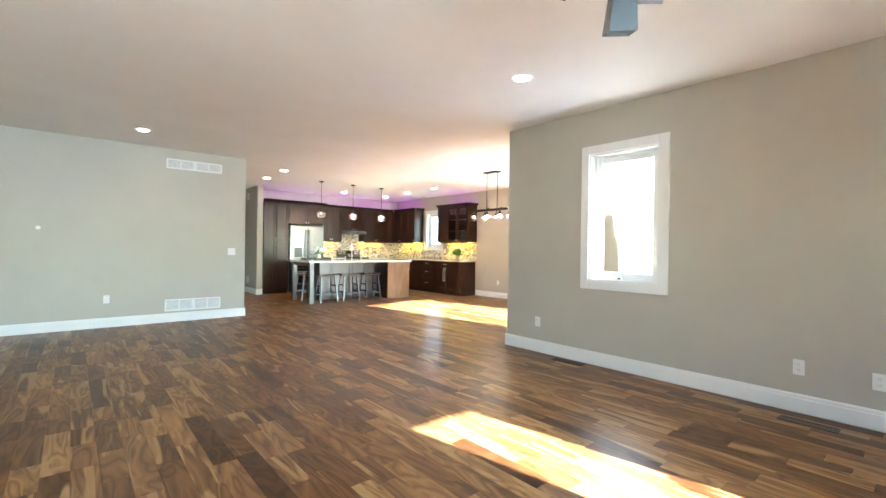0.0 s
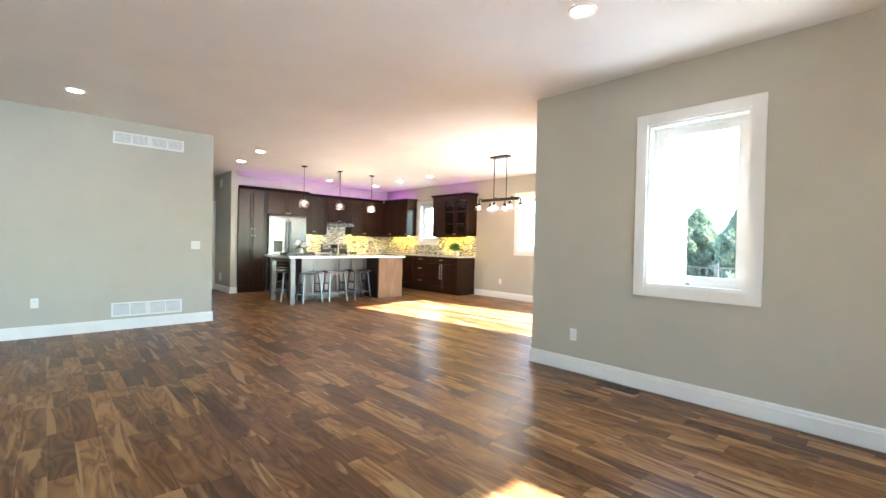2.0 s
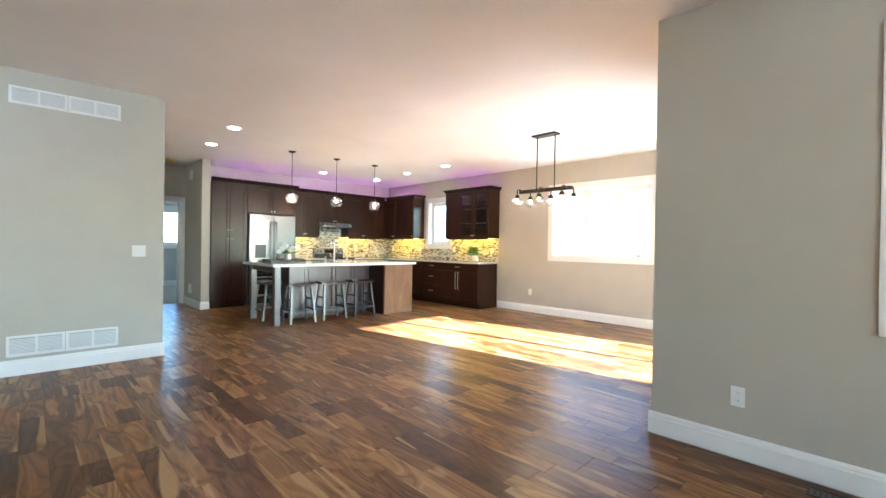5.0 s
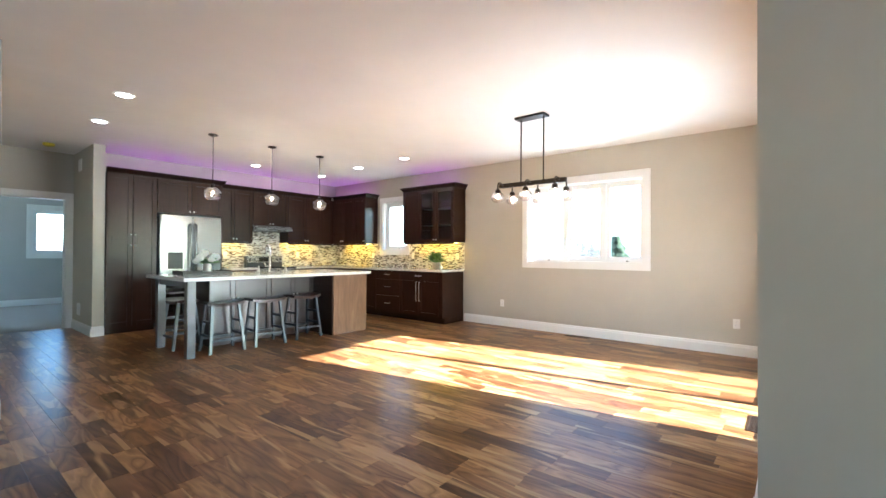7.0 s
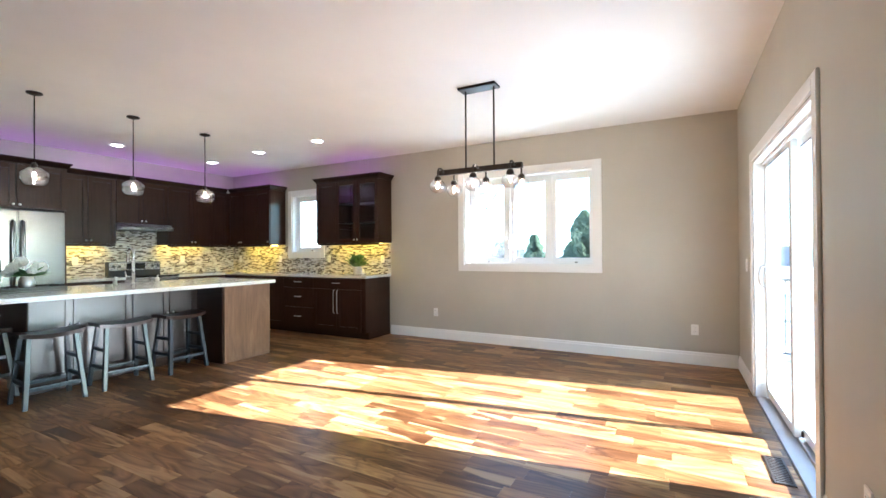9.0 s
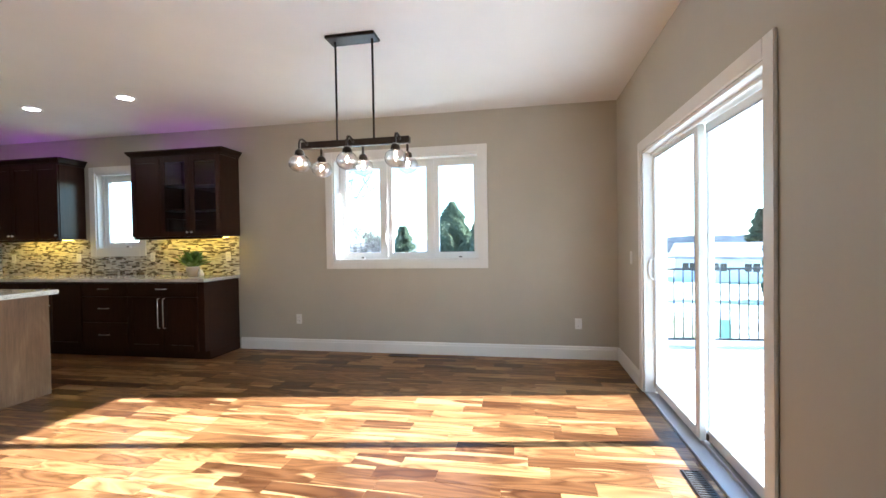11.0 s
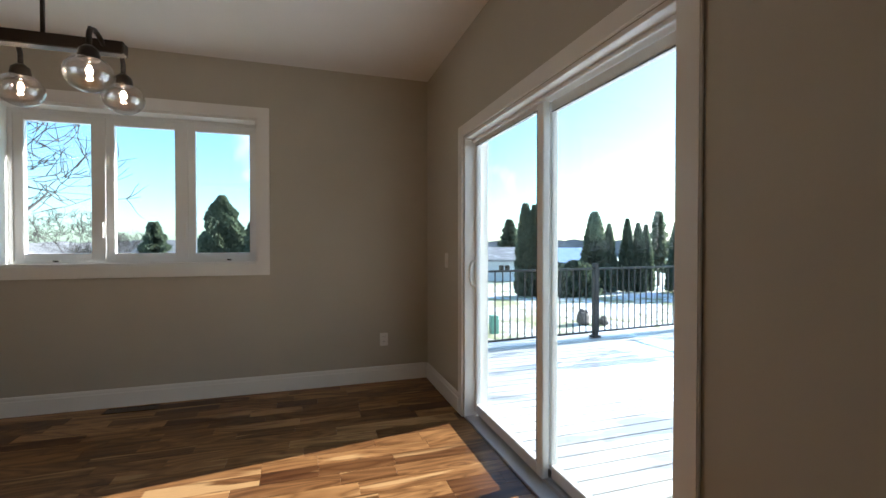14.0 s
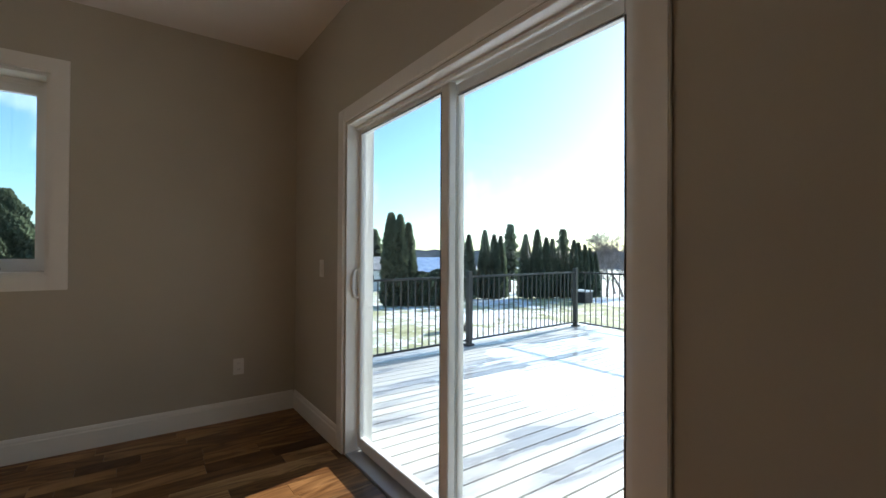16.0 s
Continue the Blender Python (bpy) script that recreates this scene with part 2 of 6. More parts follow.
def lathe(profile, segments=24, centre=(0, 0, 0)):
    """A turned shape from (radius, height) pairs."""
    bm = bmesh.new()
    rings = []
    for r, z in profile:
        if r < 1e-5:
            rings.append([bm.verts.new((centre[0], centre[1], centre[2] + z))])
        else:
            rings.append([bm.verts.new((centre[0] + r * math.cos(2 * math.pi * k / segments), centre[1] + r * math.sin(2 * math.pi * k / segments), centre[2] + z)) for k in range(segments)])
    for a, b in zip(rings, rings[1:]):
        for k in range(segments):
            q = [a[k % len(a)], a[(k + 1) % len(a)], b[(k + 1) % len(b)], b[k % len(b)]]
            q = list(dict.fromkeys(q))
            if len(q) > 2:
                bm.faces.new(q)
    bmesh.ops.recalc_face_normals(bm, faces=bm.faces)
    for f in bm.faces:
        f.smooth = True
    return bm


def tube(bm, points, radii, sides=8, caps=True):
    """A round bar along points."""
    points = [Vector(p) for p in points]
    if isinstance(radii, (int, float)):
        radii = [radii] * len(points)
    rings = []
    for k, p in enumerate(points):
        d = (points[min(k + 1, len(points) - 1)] - points[max(k - 1, 0)]).normalized()
        u = d.orthogonal().normalized() if k == 0 else (u - d * u.dot(d)).normalized()
        w = d.cross(u)
        rings.append([bm.verts.new(p + radii[k] * (math.cos(2 * math.pi * s / sides) * u + math.sin(2 * math.pi * s / sides) * w)) for s in range(sides)])
    for a, b in zip(rings, rings[1:]):
        for s in range(sides):
            f = bm.faces.new((a[s], a[(s + 1) % sides], b[(s + 1) % sides], b[s]))
            f.smooth = True
    if caps:
        bm.faces.new(rings[0][::-1])
        bm.faces.new(rings[-1])
    return bm


def mesh_of(name, bm, material):
    me = bpy.data.meshes.new(name)
    bm.to_mesh(me)
    bm.free()
    for k in material if isinstance(material, (list, tuple)) else (material,):
        me.materials.append(k)
    return me


def thing(name, at, label, category, group=""):
    ob = new(name)
    ob.location = at
    ORIGIN[ob] = Vector(at)
    return tagged(ob, label, category, group)


def part(name, bm, material, parent, label=""):
    """Links a bmesh, given in world places, as one mesh under a thing or a part."""
    o = ORIGIN[parent]
    bmesh.ops.translate(bm, verts=bm.verts, vec=-o)
    ob = new(name, mesh_of(name, bm, material))
    ob.parent = parent
    ORIGIN[ob] = o
    return tagged(ob, label)


def piece(name, bm, material, label, category, at=(0, 0, 0)):
    """A thing of a single mesh, given in world places."""
    bmesh.ops.translate(bm, verts=bm.verts, vec=-Vector(at))
    ob = new(name, mesh_of(name, bm, material))
    ob.location = at
    ORIGIN[ob] = Vector(at)
    return tagged(ob, label, category)


def setting(name, bm, material, label):
    ob = new(name, mesh_of(name, bm, material))
    ORIGIN[ob] = Vector((0, 0, 0))
    return tagged(ob, label, kind="structure")


def wall(name, axis, face, thick, a0, a1, z0, z1, holes, material, label):
    """A wall along x ('x') or y ('y'), from its room-side face to face + thick, with openings (a0, a1, z0, z1)."""
    us = sorted({a0, a1, *(h[0] for h in holes), *(h[1] for h in holes)})
    zs = sorted({z0, z1, *(h[2] for h in holes), *(h[3] for h in holes)})
    solid = {(i, j) for i in range(len(us) - 1) for j in range(len(zs) - 1)
             if not any(h[0] <= (us[i] + us[i + 1]) / 2 <= h[1] and h[2] <= (zs[j] + zs[j + 1]) / 2 <= h[3] for h in holes)}
    bm = bmesh.new()
    verts = {}

    def v(i, k, j):
        if (i, k, j) not in verts:
            d = face + thick * k
            verts[i, k, j] = bm.verts.new((us[i], d, zs[j]) if axis == "x" else (d, us[i], zs[j]))
        return verts[i, k, j]

    for i, j in solid:
        for k in (0, 1):
            bm.faces.new((v(i, k, j), v(i + 1, k, j), v(i + 1, k, j + 1), v(i, k, j + 1)))
        for (di, dj), (p, q) in (((-1, 0), ((i, j), (i, j + 1))), ((1, 0), ((i + 1, j), (i + 1, j + 1))), ((0, -1), ((i, j), (i + 1, j))), ((0, 1), ((i, j + 1), (i + 1, j + 1)))):
            if (i + di, j + dj) not in solid:
                bm.faces.new((v(p[0], 0, p[1]), v(q[0], 0, q[1]), v(q[0], 1, q[1]), v(p[0], 1, p[1])))
    bmesh.ops.recalc_face_normals(bm, faces=bm.faces)
    return setting(name, bm, material, label)


# ---- the shell ----
H = 2.74
XD, YK = 3.88, 8.18          # dining wall, kitchen wall
XW, YS = -6.2, -6.3          # far living-room walls
YL, XL = 4.32, -1.97         # vent wall and its free end
YB = 8.75                    # end of the hall
DW = (1.455, 3.195, 1.075, 2.275)
RWN = (-1.89, -1.15, 0.90, 2.26)
KW = (5.89, 6.57, 1.255, 2.26)
SD = (1.028, 2.905, -0.02, 2.005)
SOUTH = (-1.80, -1.07, 0.90, 2.30)
SOUTH2 = (-5.6, -4.3, 0.55, 2.3)
BED = (-0.68, 0.33, 1.13, 2.15)

wall("wall_living_east", "y", 0.0, 0.16, YS - 0.16, 0.0, -0.02, H, [RWN], WALL, "greige painted wall with one window")
wall("wall_slider", "x", 0.0, -0.16, 0.16, XD + 0.16, -0.02, H, [SD], WALL, "greige painted wall with the sliding door")
wall("wall_dining", "y", XD, 0.27, 0.0, YK + 0.16, -0.02, H, [DW, KW], WALL, "greige painted wall with a triple window")
wall("wall_kitchen", "x", YK, 0.16, -0.60, XD, -0.02, H, [], WALL, "greige painted kitchen wall behind the cabinets")
wall("wall_vents", "x", YL, 0.14, XW, XL, -0.02, H, [], WALL, "greige painted wall with two return vents")
wall("wall_hall_west", "y", XL - 0.14, 0.14, YL + 0.14, YB, -0.02, H, [], WALL, "greige painted hall wall")
wall("wall_stub", "y", -0.75, 0.14, 7.58, YB, -0.02, H, [], WALL, "narrow greige wall end beside the tall cabinets")
wall("wall_hall_end", "x", YB, 0.14, XL - 0.14, -0.60, -0.02, H, [(-1.63, -0.83, -0.02, 2.03)], WALL, "greige painted wall with an open bedroom doorway")
wall("wall_south", "x", YS, -0.16, XW - 0.16, 0.0, -0.02, H, [SOUTH, SOUTH2], WALL, "greige painted wall with a narrow window")
wall("wall_west", "y", XW, -0.16, YS, YL + 0.14, -0.02, H, [], WALL, "greige painted wall")
wall("wall_bedroom_north", "x", 13.0, 0.16, -4.0, 2.2, -0.02, H, [BED], WALL2, "pale blue bedroom wall with a window")
# the opening in the west wall is added, out of view, for fill light
wall("wall_bedroom_west", "y", -4.0, -0.16, YB + 0.14, 13.0, -0.02, H, [(10.5, 12.3, 0.85, 2.15)], WALL2, "pale blue bedroom wall")
wall("wall_bedroom_east", "y", 2.2, 0.16, YB + 0.14, 13.0, -0.02, H, [], WALL2, "pale blue bedroom wall")
wall("wall_bedroom_south", "x", YB + 0.144, 0.02, -4.0, 2.2, -0.02, H, [(-1.63, -0.83, -0.02, 2.03)], WALL2, "pale blue bedroom wall round the doorway")
setting("ceiling", boxes((XW - 0.16, YS - 0.16, H, 0.16, 13.16, H + 0.2), (0.16, -0.16, H, XD + 0.16, 13.16, H + 0.2)), CEIL, "flat white painted ceiling with warm bounce light")
setting("subfloor", boxes((XW - 0.16, YS - 0.16, -0.2, 0.16, YB + 0.05, -0.022), (0.16, -0.16, -0.2, XD + 0.16, YB + 0.05, -0.022)), ESPRESSO, "dark subfloor under the boards")
CARPET, _n, _l, _b = shader("beige_carpet", (0.4, 0.36, 0.32), 0.95)
bump(_n, _l, _b, noise_of(_n, _l, place(_n, _l), 160, 3), 0.5, 0.01)
setting("floor_carpet", boxes((-4.0, YB + 0.052, -0.2, 2.2, 13.0, 0.004)), CARPET, "beige bedroom carpet")


def baseboard(x0, y0, x1, y1, nx, ny):
    """A moulded skirting from (x0, y0) to (x1, y1) that stands out along (nx, ny)."""
    prof = [(0.0, 0.0), (0.016, 0.0), (0.016, 0.105), (0.011, 0.112), (0.011, 0.125), (0.006, 0.138), (0.0, 0.14)]
    bm = bmesh.new()
    ends = [[bm.verts.new((x + nx * d, y + ny * d, z)) for d, z in prof] for x, y in ((x0, y0), (x1, y1))]
    k = len(prof)
    for i in range(k):
        bm.faces.new((ends[0][i], ends[0][(i + 1) % k], ends[1][(i + 1) % k], ends[1][i]))
    bm.faces.new(ends[0])
    bm.faces.new(ends[1])
    bmesh.ops.recalc_face_normals(bm, faces=bm.faces)
    return setting("baseboard", bm, TRIM, "white moulded baseboard")


baseboard(0, YS, 0, 0.016, -1, 0)
baseboard(0, 0, SD[0] - 0.09, 0, 0, 1)
baseboard(SD[1] + 0.09, 0, XD, 0, 0, 1)
baseboard(XD, 0.016, XD, 4.45, -1, 0)
baseboard(XW, YL, XL + 0.016, YL, 0, -1)
baseboard(XL, YL, XL, YB, 1, 0)
baseboard(-0.75, 7.564, -0.75, YB, -1, 0)
baseboard(-0.75, 7.58, -0.61, 7.58, 0, -1)
baseboard(XW, YS, XW, YL, 1, 0)
baseboard(XW, YS, 0, YS, 0, 1)
baseboard(-4.0, 13.0, 2.2, 13.0, 0, -1)


# ---- windows and the sliding door ----
def wall_frame(axis, face, out):
    """Maps (along, inwards, up) to the world for a wall whose room side lies at face and whose outside lies along out."""
    if axis == "y":
        return lambda u, n, z: (face - out * n, u, z)
    return lambda u, n, z: (u, face - out * n, z)


def lbox(bm, F, u0, u1, n0, n1, z0, z1, bevel=0.0):
    return box(bm, *F(u0, n0, z0), *F(u1, n1, z1), bevel=bevel)


def casement(name, axis, face, out, hole, lites, label, cranks=(), deep=0.0):
    """Flat white casing, jamb liner, fixed frame, one sash and pane per lite, cranks and locks."""
    F = wall_frame(axis, face, out)
    u0, u1, z0, z1 = hole
    C = 0.09
    bm = bmesh.new()
    lbox(bm, F, u0 - C, u0, 0.0003, 0.022, z0 - C, z1 + C, 0.003)
    lbox(bm, F, u1, u1 + C, 0.0003, 0.022, z0 - C, z1 + C, 0.003)
    lbox(bm, F, u0, u1, 0.0003, 0.021, z1, z1 + C, 0.003)
    lbox(bm, F, u0, u1, 0.0003, 0.021, z0 - C, z0, 0.003)
    win = setting(name, bm, TRIM, label)
    bm = bmesh.new()
    for a, b, c, d in ((u0, u0 + 0.018, z0, z1), (u1 - 0.018, u1, z0, z1), (u0 + 0.018, u1 - 0.018, z1 - 0.018, z1), (u0 + 0.018, u1 - 0.018, z0, z0 + 0.018)):
        lbox(bm, F, a, b, -0.15 - deep, 0.0, c, d, 0.002)
    part("jamb", bm, TRIM, win)
    G = F
    F = lambda u, n, z: G(u, n - deep, z)
    bm = bmesh.new()
    fu0, fu1, fz0, fz1 = u0 + 0.018, u1 - 0.018, z0 + 0.018, z1 - 0.018
    for a, b, c, d in ((fu0, fu0 + 0.03, fz0, fz1), (fu1 - 0.03, fu1, fz0, fz1), (fu0 + 0.03, fu1 - 0.03, fz1 - 0.03, fz1), (fu0 + 0.03, fu1 - 0.03, fz0, fz0 + 0.03)):
        lbox(bm, F, a, b, -0.14, -0.075, c, d, 0.003)
    for (a, b), (c, d) in zip(lites, lites[1:]):
        mid = (b + c) / 2
        lbox(bm, F, mid - 0.022, mid + 0.022, -0.14, -0.072, fz0 + 0.03, fz1 - 0.03, 0.003)
    part("window_frame", bm, VINYL, win)
    gz0, gz1 = fz0 + 0.075, fz1 - 0.085
    for a, b in lites:
        bm = bmesh.new()
        s = 0.07
        lbox(bm, F, a - s, a, -0.13, -0.085, gz0 - s, gz1 + s, 0.004)
        lbox(bm, F, b, b + s, -0.13, -0.085, gz0 - s, gz1 + s, 0.004)
        lbox(bm, F, a, b, -0.13, -0.086, gz1, gz1 + s, 0.004)
        lbox(bm, F, a, b, -0.13, -0.086, gz0 - s, gz0, 0.004)
        sash = part("sash", bm, VINYL, win)
        bm = bmesh.new()
        lbox(bm, F, a - 0.004, b + 0.004, -0.112, -0.106, gz0 - 0.004, gz1 + 0.004)
        pane = part("pane", bm, GLASS, sash)
        pane.visible_shadow = False
    for u in cranks:
        bm = bmesh.new()
        lbox(bm, F, u - 0.045, u + 0.045, -0.085, -0.04, fz0 + 0.003, fz0 + 0.022, 0.006)
        lbox(bm, F, u - 0.05, u + 0.03, -0.04, -0.028, fz0 + 0.010, fz0 + 0.021, 0.004)
        crank = part("crank_handle", bm, PLASTIC, win, "white folding window crank")
        # dark block added to show the dark slot of the crank cover
        bm = bmesh.new()
        lbox(bm, F, u - 0.05, u - 0.012, -0.029, -0.02, fz0 + 0.012, fz0 + 0.024, 0.004)
        part("crank_dark_slot", bm, BRONZE, crank, "small dark block for the slot in the crank cover")
    for (a, b), (c, d) in zip(lites, lites[1:]):
        bm = bmesh.new()
        lbox(bm, F, (b + c) / 2 - 0.008, (b + c) / 2 + 0.008, -0.07, -0.05, gz0 + 0.12, gz0 + 0.24, 0.004)
        part("sash_lock", bm, PLASTIC, win)
    return win


casement("window_dining", "y", XD, 1, DW, [(1.535, 1.945), (2.095, 2.51), (2.665, 3.085)], "white triple casement window with flat white casing", (1.72, 2.9), 0.06)
casement("window_living", "y", 0.0, 1, RWN, [(-1.79, -1.25)], "white single casement window with flat white casing", (-1.45,))
casement("window_kitchen", "y", XD, 1, KW, [(5.99, 6.47)], "white single casement window over the counter", (6.15,))
casement("window_south", "x", YS, -1, SOUTH, [(-1.70, -1.17)], "white single casement window")
# out of view; assumed as the opening for the south fill lamp
casement("window_south_wide", "x", YS, -1, SOUTH2, [(-5.5, -5.03), (-4.87, -4.4)], "unseen white double casement window assumed in the south wall")
# unseen window, added to go with the bedroom's fill lamp
casement("added_window_bedroom_west", "y", -4.0, -1, (10.5, 12.3, 0.85, 2.15), [(10.6, 11.32), (11.48, 12.2)], "unseen double bedroom window, added to brighten the room")
casement("window_bedroom", "x", 13.0, 1, BED, [(-0.59, 0.24)], "white single bedroom window")

SILLGREY = paint("grey_sill_metal", (0.4, 0.4, 0.41), 0.4, 0.05, 60, 0.02)


def sliding_door():
    F = wall_frame("x", 0.0, -1)
    u0, u1, z1 = SD[0], SD[1], SD[3]
    C = 0.083
    bm = bmesh.new()
    lbox(bm, F, u0 - C, u0, 0.0003, 0.016, 0.0, z1 + C, 0.004)
    lbox(bm, F, u1, u1 + C, 0.0003, 0.016, 0.0, z1 + C, 0.004)
    lbox(bm, F, u0, u1, 0.0003, 0.0155, z1, z1 + C, 0.004)
    door = setting("door_sliding", bm, TRIM, "closed white two-panel sliding glass patio door")
    bm = bmesh.new()
    for a, b, c, d in ((u0, u0 + 0.02, 0, z1), (u1 - 0.02, u1, 0, z1), (u0 + 0.02, u1 - 0.02, z1 - 0.02, z1)):
        lbox(bm, F, a, b, -0.18, 0.0, c, d, 0.002)
    part("jamb", bm, TRIM, door)
    bm = bmesh.new()
    for a, b, c, d in ((u0 + 0.021, u1 - 0.021, z1 - 0.04, z1 - 0.021),):
        lbox(bm, F, a, b, -0.078, -0.055, c, d, 0.003)
    part("door_frame", bm, VINYL, door)
    bm = bmesh.new()
    lbox(bm, F, u0 + 0.02, u1 - 0.02, -0.19, -0.002, -0.018, 0.012, 0.003)
    for n in (-0.1, -0.15):
        lbox(bm, F, u0 + 0.045, u1 - 0.045, n - 0.004, n + 0.004, 0.011, 0.034)
    part("sill_track", bm, SILLGREY, door, "grey door sill with two tracks")
    for nm, a, b, n0, n1, sa, sb, rail in (("sliding_panel", 1.955, u1 - 0.01, -0.12, -0.08, 0.06, 0.036, 0.034), ("fixed_panel", u0 + 0.021, 2.0, -0.17, -0.13, 0.098, 0.045, 0.052)):
        bot, top = 0.03, z1 - 0.028
        bm = bmesh.new()
        lbox(bm, F, a, a + sa, n0, n1, bot, top, 0.004)
        lbox(bm, F, b - sb, b, n0, n1, bot, top, 0.004)
        lbox(bm, F, a + sa, b - sb, n0, n1 - 0.001, top - rail, top, 0.004)
        lbox(bm, F, a + sa, b - sb, n0, n1 - 0.001, bot, bot + 0.066, 0.004)
        p = part(nm, bm, VINYL, door)
        bm = bmesh.new()
        lbox(bm, F, a + sa - 0.004, b - sb + 0.004, (n0 + n1) / 2 - 0.003, (n0 + n1) / 2 + 0.003, bot + 0.062, top - rail + 0.004)
        g = part("pane", bm, GLASS, p)
        g.visible_shadow = False
        bm = bmesh.new()
        lbox(bm, F, a + sa, b - sb, n1 - 0.008, n1 + 0.001, top - rail - 0.004, top - rail, 0.001)
        lbox(bm, F, a + sa, a + sa + 0.004, n1 - 0.008, n1 + 0.001, bot + 0.066, top - rail - 0.004, 0.001)
        part("gasket", bm, GREYPLASTIC, p, "thin dark glazing gasket")
        if nm == "sliding_panel":
            hx = b - sb / 2
            bm = bmesh.new()
            tube(bm, [F(hx, n1, 0.94), F(hx, n1 + 0.03, 0.955), F(hx, n1 + 0.042, 1.0), F(hx, n1 + 0.042, 1.06), F(hx, n1 + 0.03, 1.105), F(hx, n1, 1.12)], 0.011, 8)
            lbox(bm, F, hx - 0.018, hx + 0.018, n1, n1 + 0.006, 0.92, 1.14, 0.003)
            part("handle", bm, PLASTIC, p, "white bow pull handle")
        else:
            bm = bmesh.new()
            lbox(bm, F, b - sb - 0.01, b + 0.004, n1, n1 + 0.012, 0.036, 0.075, 0.003)
            part("bumper", bm, GREYPLASTIC, p)
    return door


sliding_door()
bm = bmesh.new()
F = wall_frame("x", YB, 1)
for a, b, c, d in ((-1.72, -1.63, 0, 2.12), (-0.83, -0.752, 0, 2.12), (-1.63, -0.83, 2.03, 2.12)):
    lbox(bm, F, a, b, 0.002, 0.02, c, d, 0.003)
door_bed = setting("door_bedroom", bm, TRIM, "white cased open bedroom doorway")
bm = bmesh.new()
for a, b, c, d in ((-1.63, -1.612, 0, 2.03), (-0.848, -0.83, 0, 2.03), (-1.612, -0.848, 2.012, 2.03)):
    lbox(bm, F, a, b, -0.164, 0.0, c, d)
part("jamb", bm, TRIM, door_bed)
bm = boxes((-1.665, YB + 0.19, 0.01, -1.63, YB + 0.94, 2.02), bevel=0.004)
leaf = part("door_leaf", bm, TRIM, door_bed, "white door leaf standing open")
bm = bmesh.new()
tube(bm, [(-1.63, YB + 0.87, 0.95), (-1.58, YB + 0.87, 0.95), (-1.575, YB + 0.76, 0.95)], 0.01, 8)
part("door_handle", bm, BRONZE, leaf, "dark lever handle")


# ---- kitchen cabinets ----
def front_y(y):
    """(along, outwards, up) for cabinets whose fronts face -y at y."""
    return lambda u, n, z: (u, y - n, z)


def front_x(x):
    return lambda u, n, z: (x - n, u, z)


def knob(parent, F, u, z, n=0.02):
    bm = bmesh.new()
    c = F(u, n + 0.012, z)
    tube(bm, [F(u, n, z), F(u, n + 0.012, z)], 0.005, 8)
    bmesh.ops.create_uvsphere(bm, u_segments=10, v_segments=6, radius=0.0135, matrix=Matrix.Translation(F(u, n + 0.019, z)))
    part("knob", bm, NICKEL, parent, "round satin nickel knob")


def bar_pull(parent, F, u, z, length, upright, n=0.02):
    h = length / 2
    bm = bmesh.new()
    if upright:
        pts = [F(u, n, z - h), F(u, n + 0.026, z - h + 0.008), F(u, n + 0.03, z - h + 0.03), F(u, n + 0.03, z + h - 0.03), F(u, n + 0.026, z + h - 0.008), F(u, n, z + h)]
    else:
        pts = [F(u - h, n, z), F(u - h + 0.008, n + 0.026, z), F(u - h + 0.03, n + 0.03, z), F(u + h - 0.03, n + 0.03, z), F(u + h - 0.008, n + 0.026, z), F(u + h, n, z)]
    tube(bm, pts, 0.0055, 8)
    part("handle", bm, NICKEL, parent, "slim satin nickel pull")


def shaker(parent, F, u0, u1, z0, z1, name="door", glazed=False, rail=0.06, flat=False):
    """A framed door or drawer front with a sunk panel."""
    g = 0.002
    u0, u1, z0, z1 = u0 + g, u1 - g, z0 + g, z1 - g
    bm = bmesh.new()
    if flat:
        lbox(bm, F, u0, u1, 0.001, 0.02, z0, z1, 0.003)
        return part(name, bm, ESPRESSO, parent)
    lbox(bm, F, u0, u0 + rail, 0.001, 0.02, z0, z1, 0.0025)
    lbox(bm, F, u1 - rail, u1, 0.001, 0.02, z0, z1, 0.0025)
    lbox(bm, F, u0 + rail, u1 - rail, 0.001, 0.0195, z0, z0 + rail, 0.0025)
    lbox(bm, F, u0 + rail, u1 - rail, 0.001, 0.0195, z1 - rail, z1, 0.0025)
    if not glazed:
        lbox(bm, F, u0 + rail - 0.004, u1 - rail + 0.004, 0.001, 0.009, z0 + rail - 0.004, z1 - rail + 0.004)
    d = part(name, bm, ESPRESSO, parent)
    if glazed:
        bm = bmesh.new()
        lbox(bm, F, u0 + rail - 0.004, u1 - rail + 0.004, 0.006, 0.010, z0 + rail - 0.004, z1 - rail + 0.004)
        part("pane", bm, CABGLASS, d, "clear cabinet door glass").visible_shadow = False
    return d


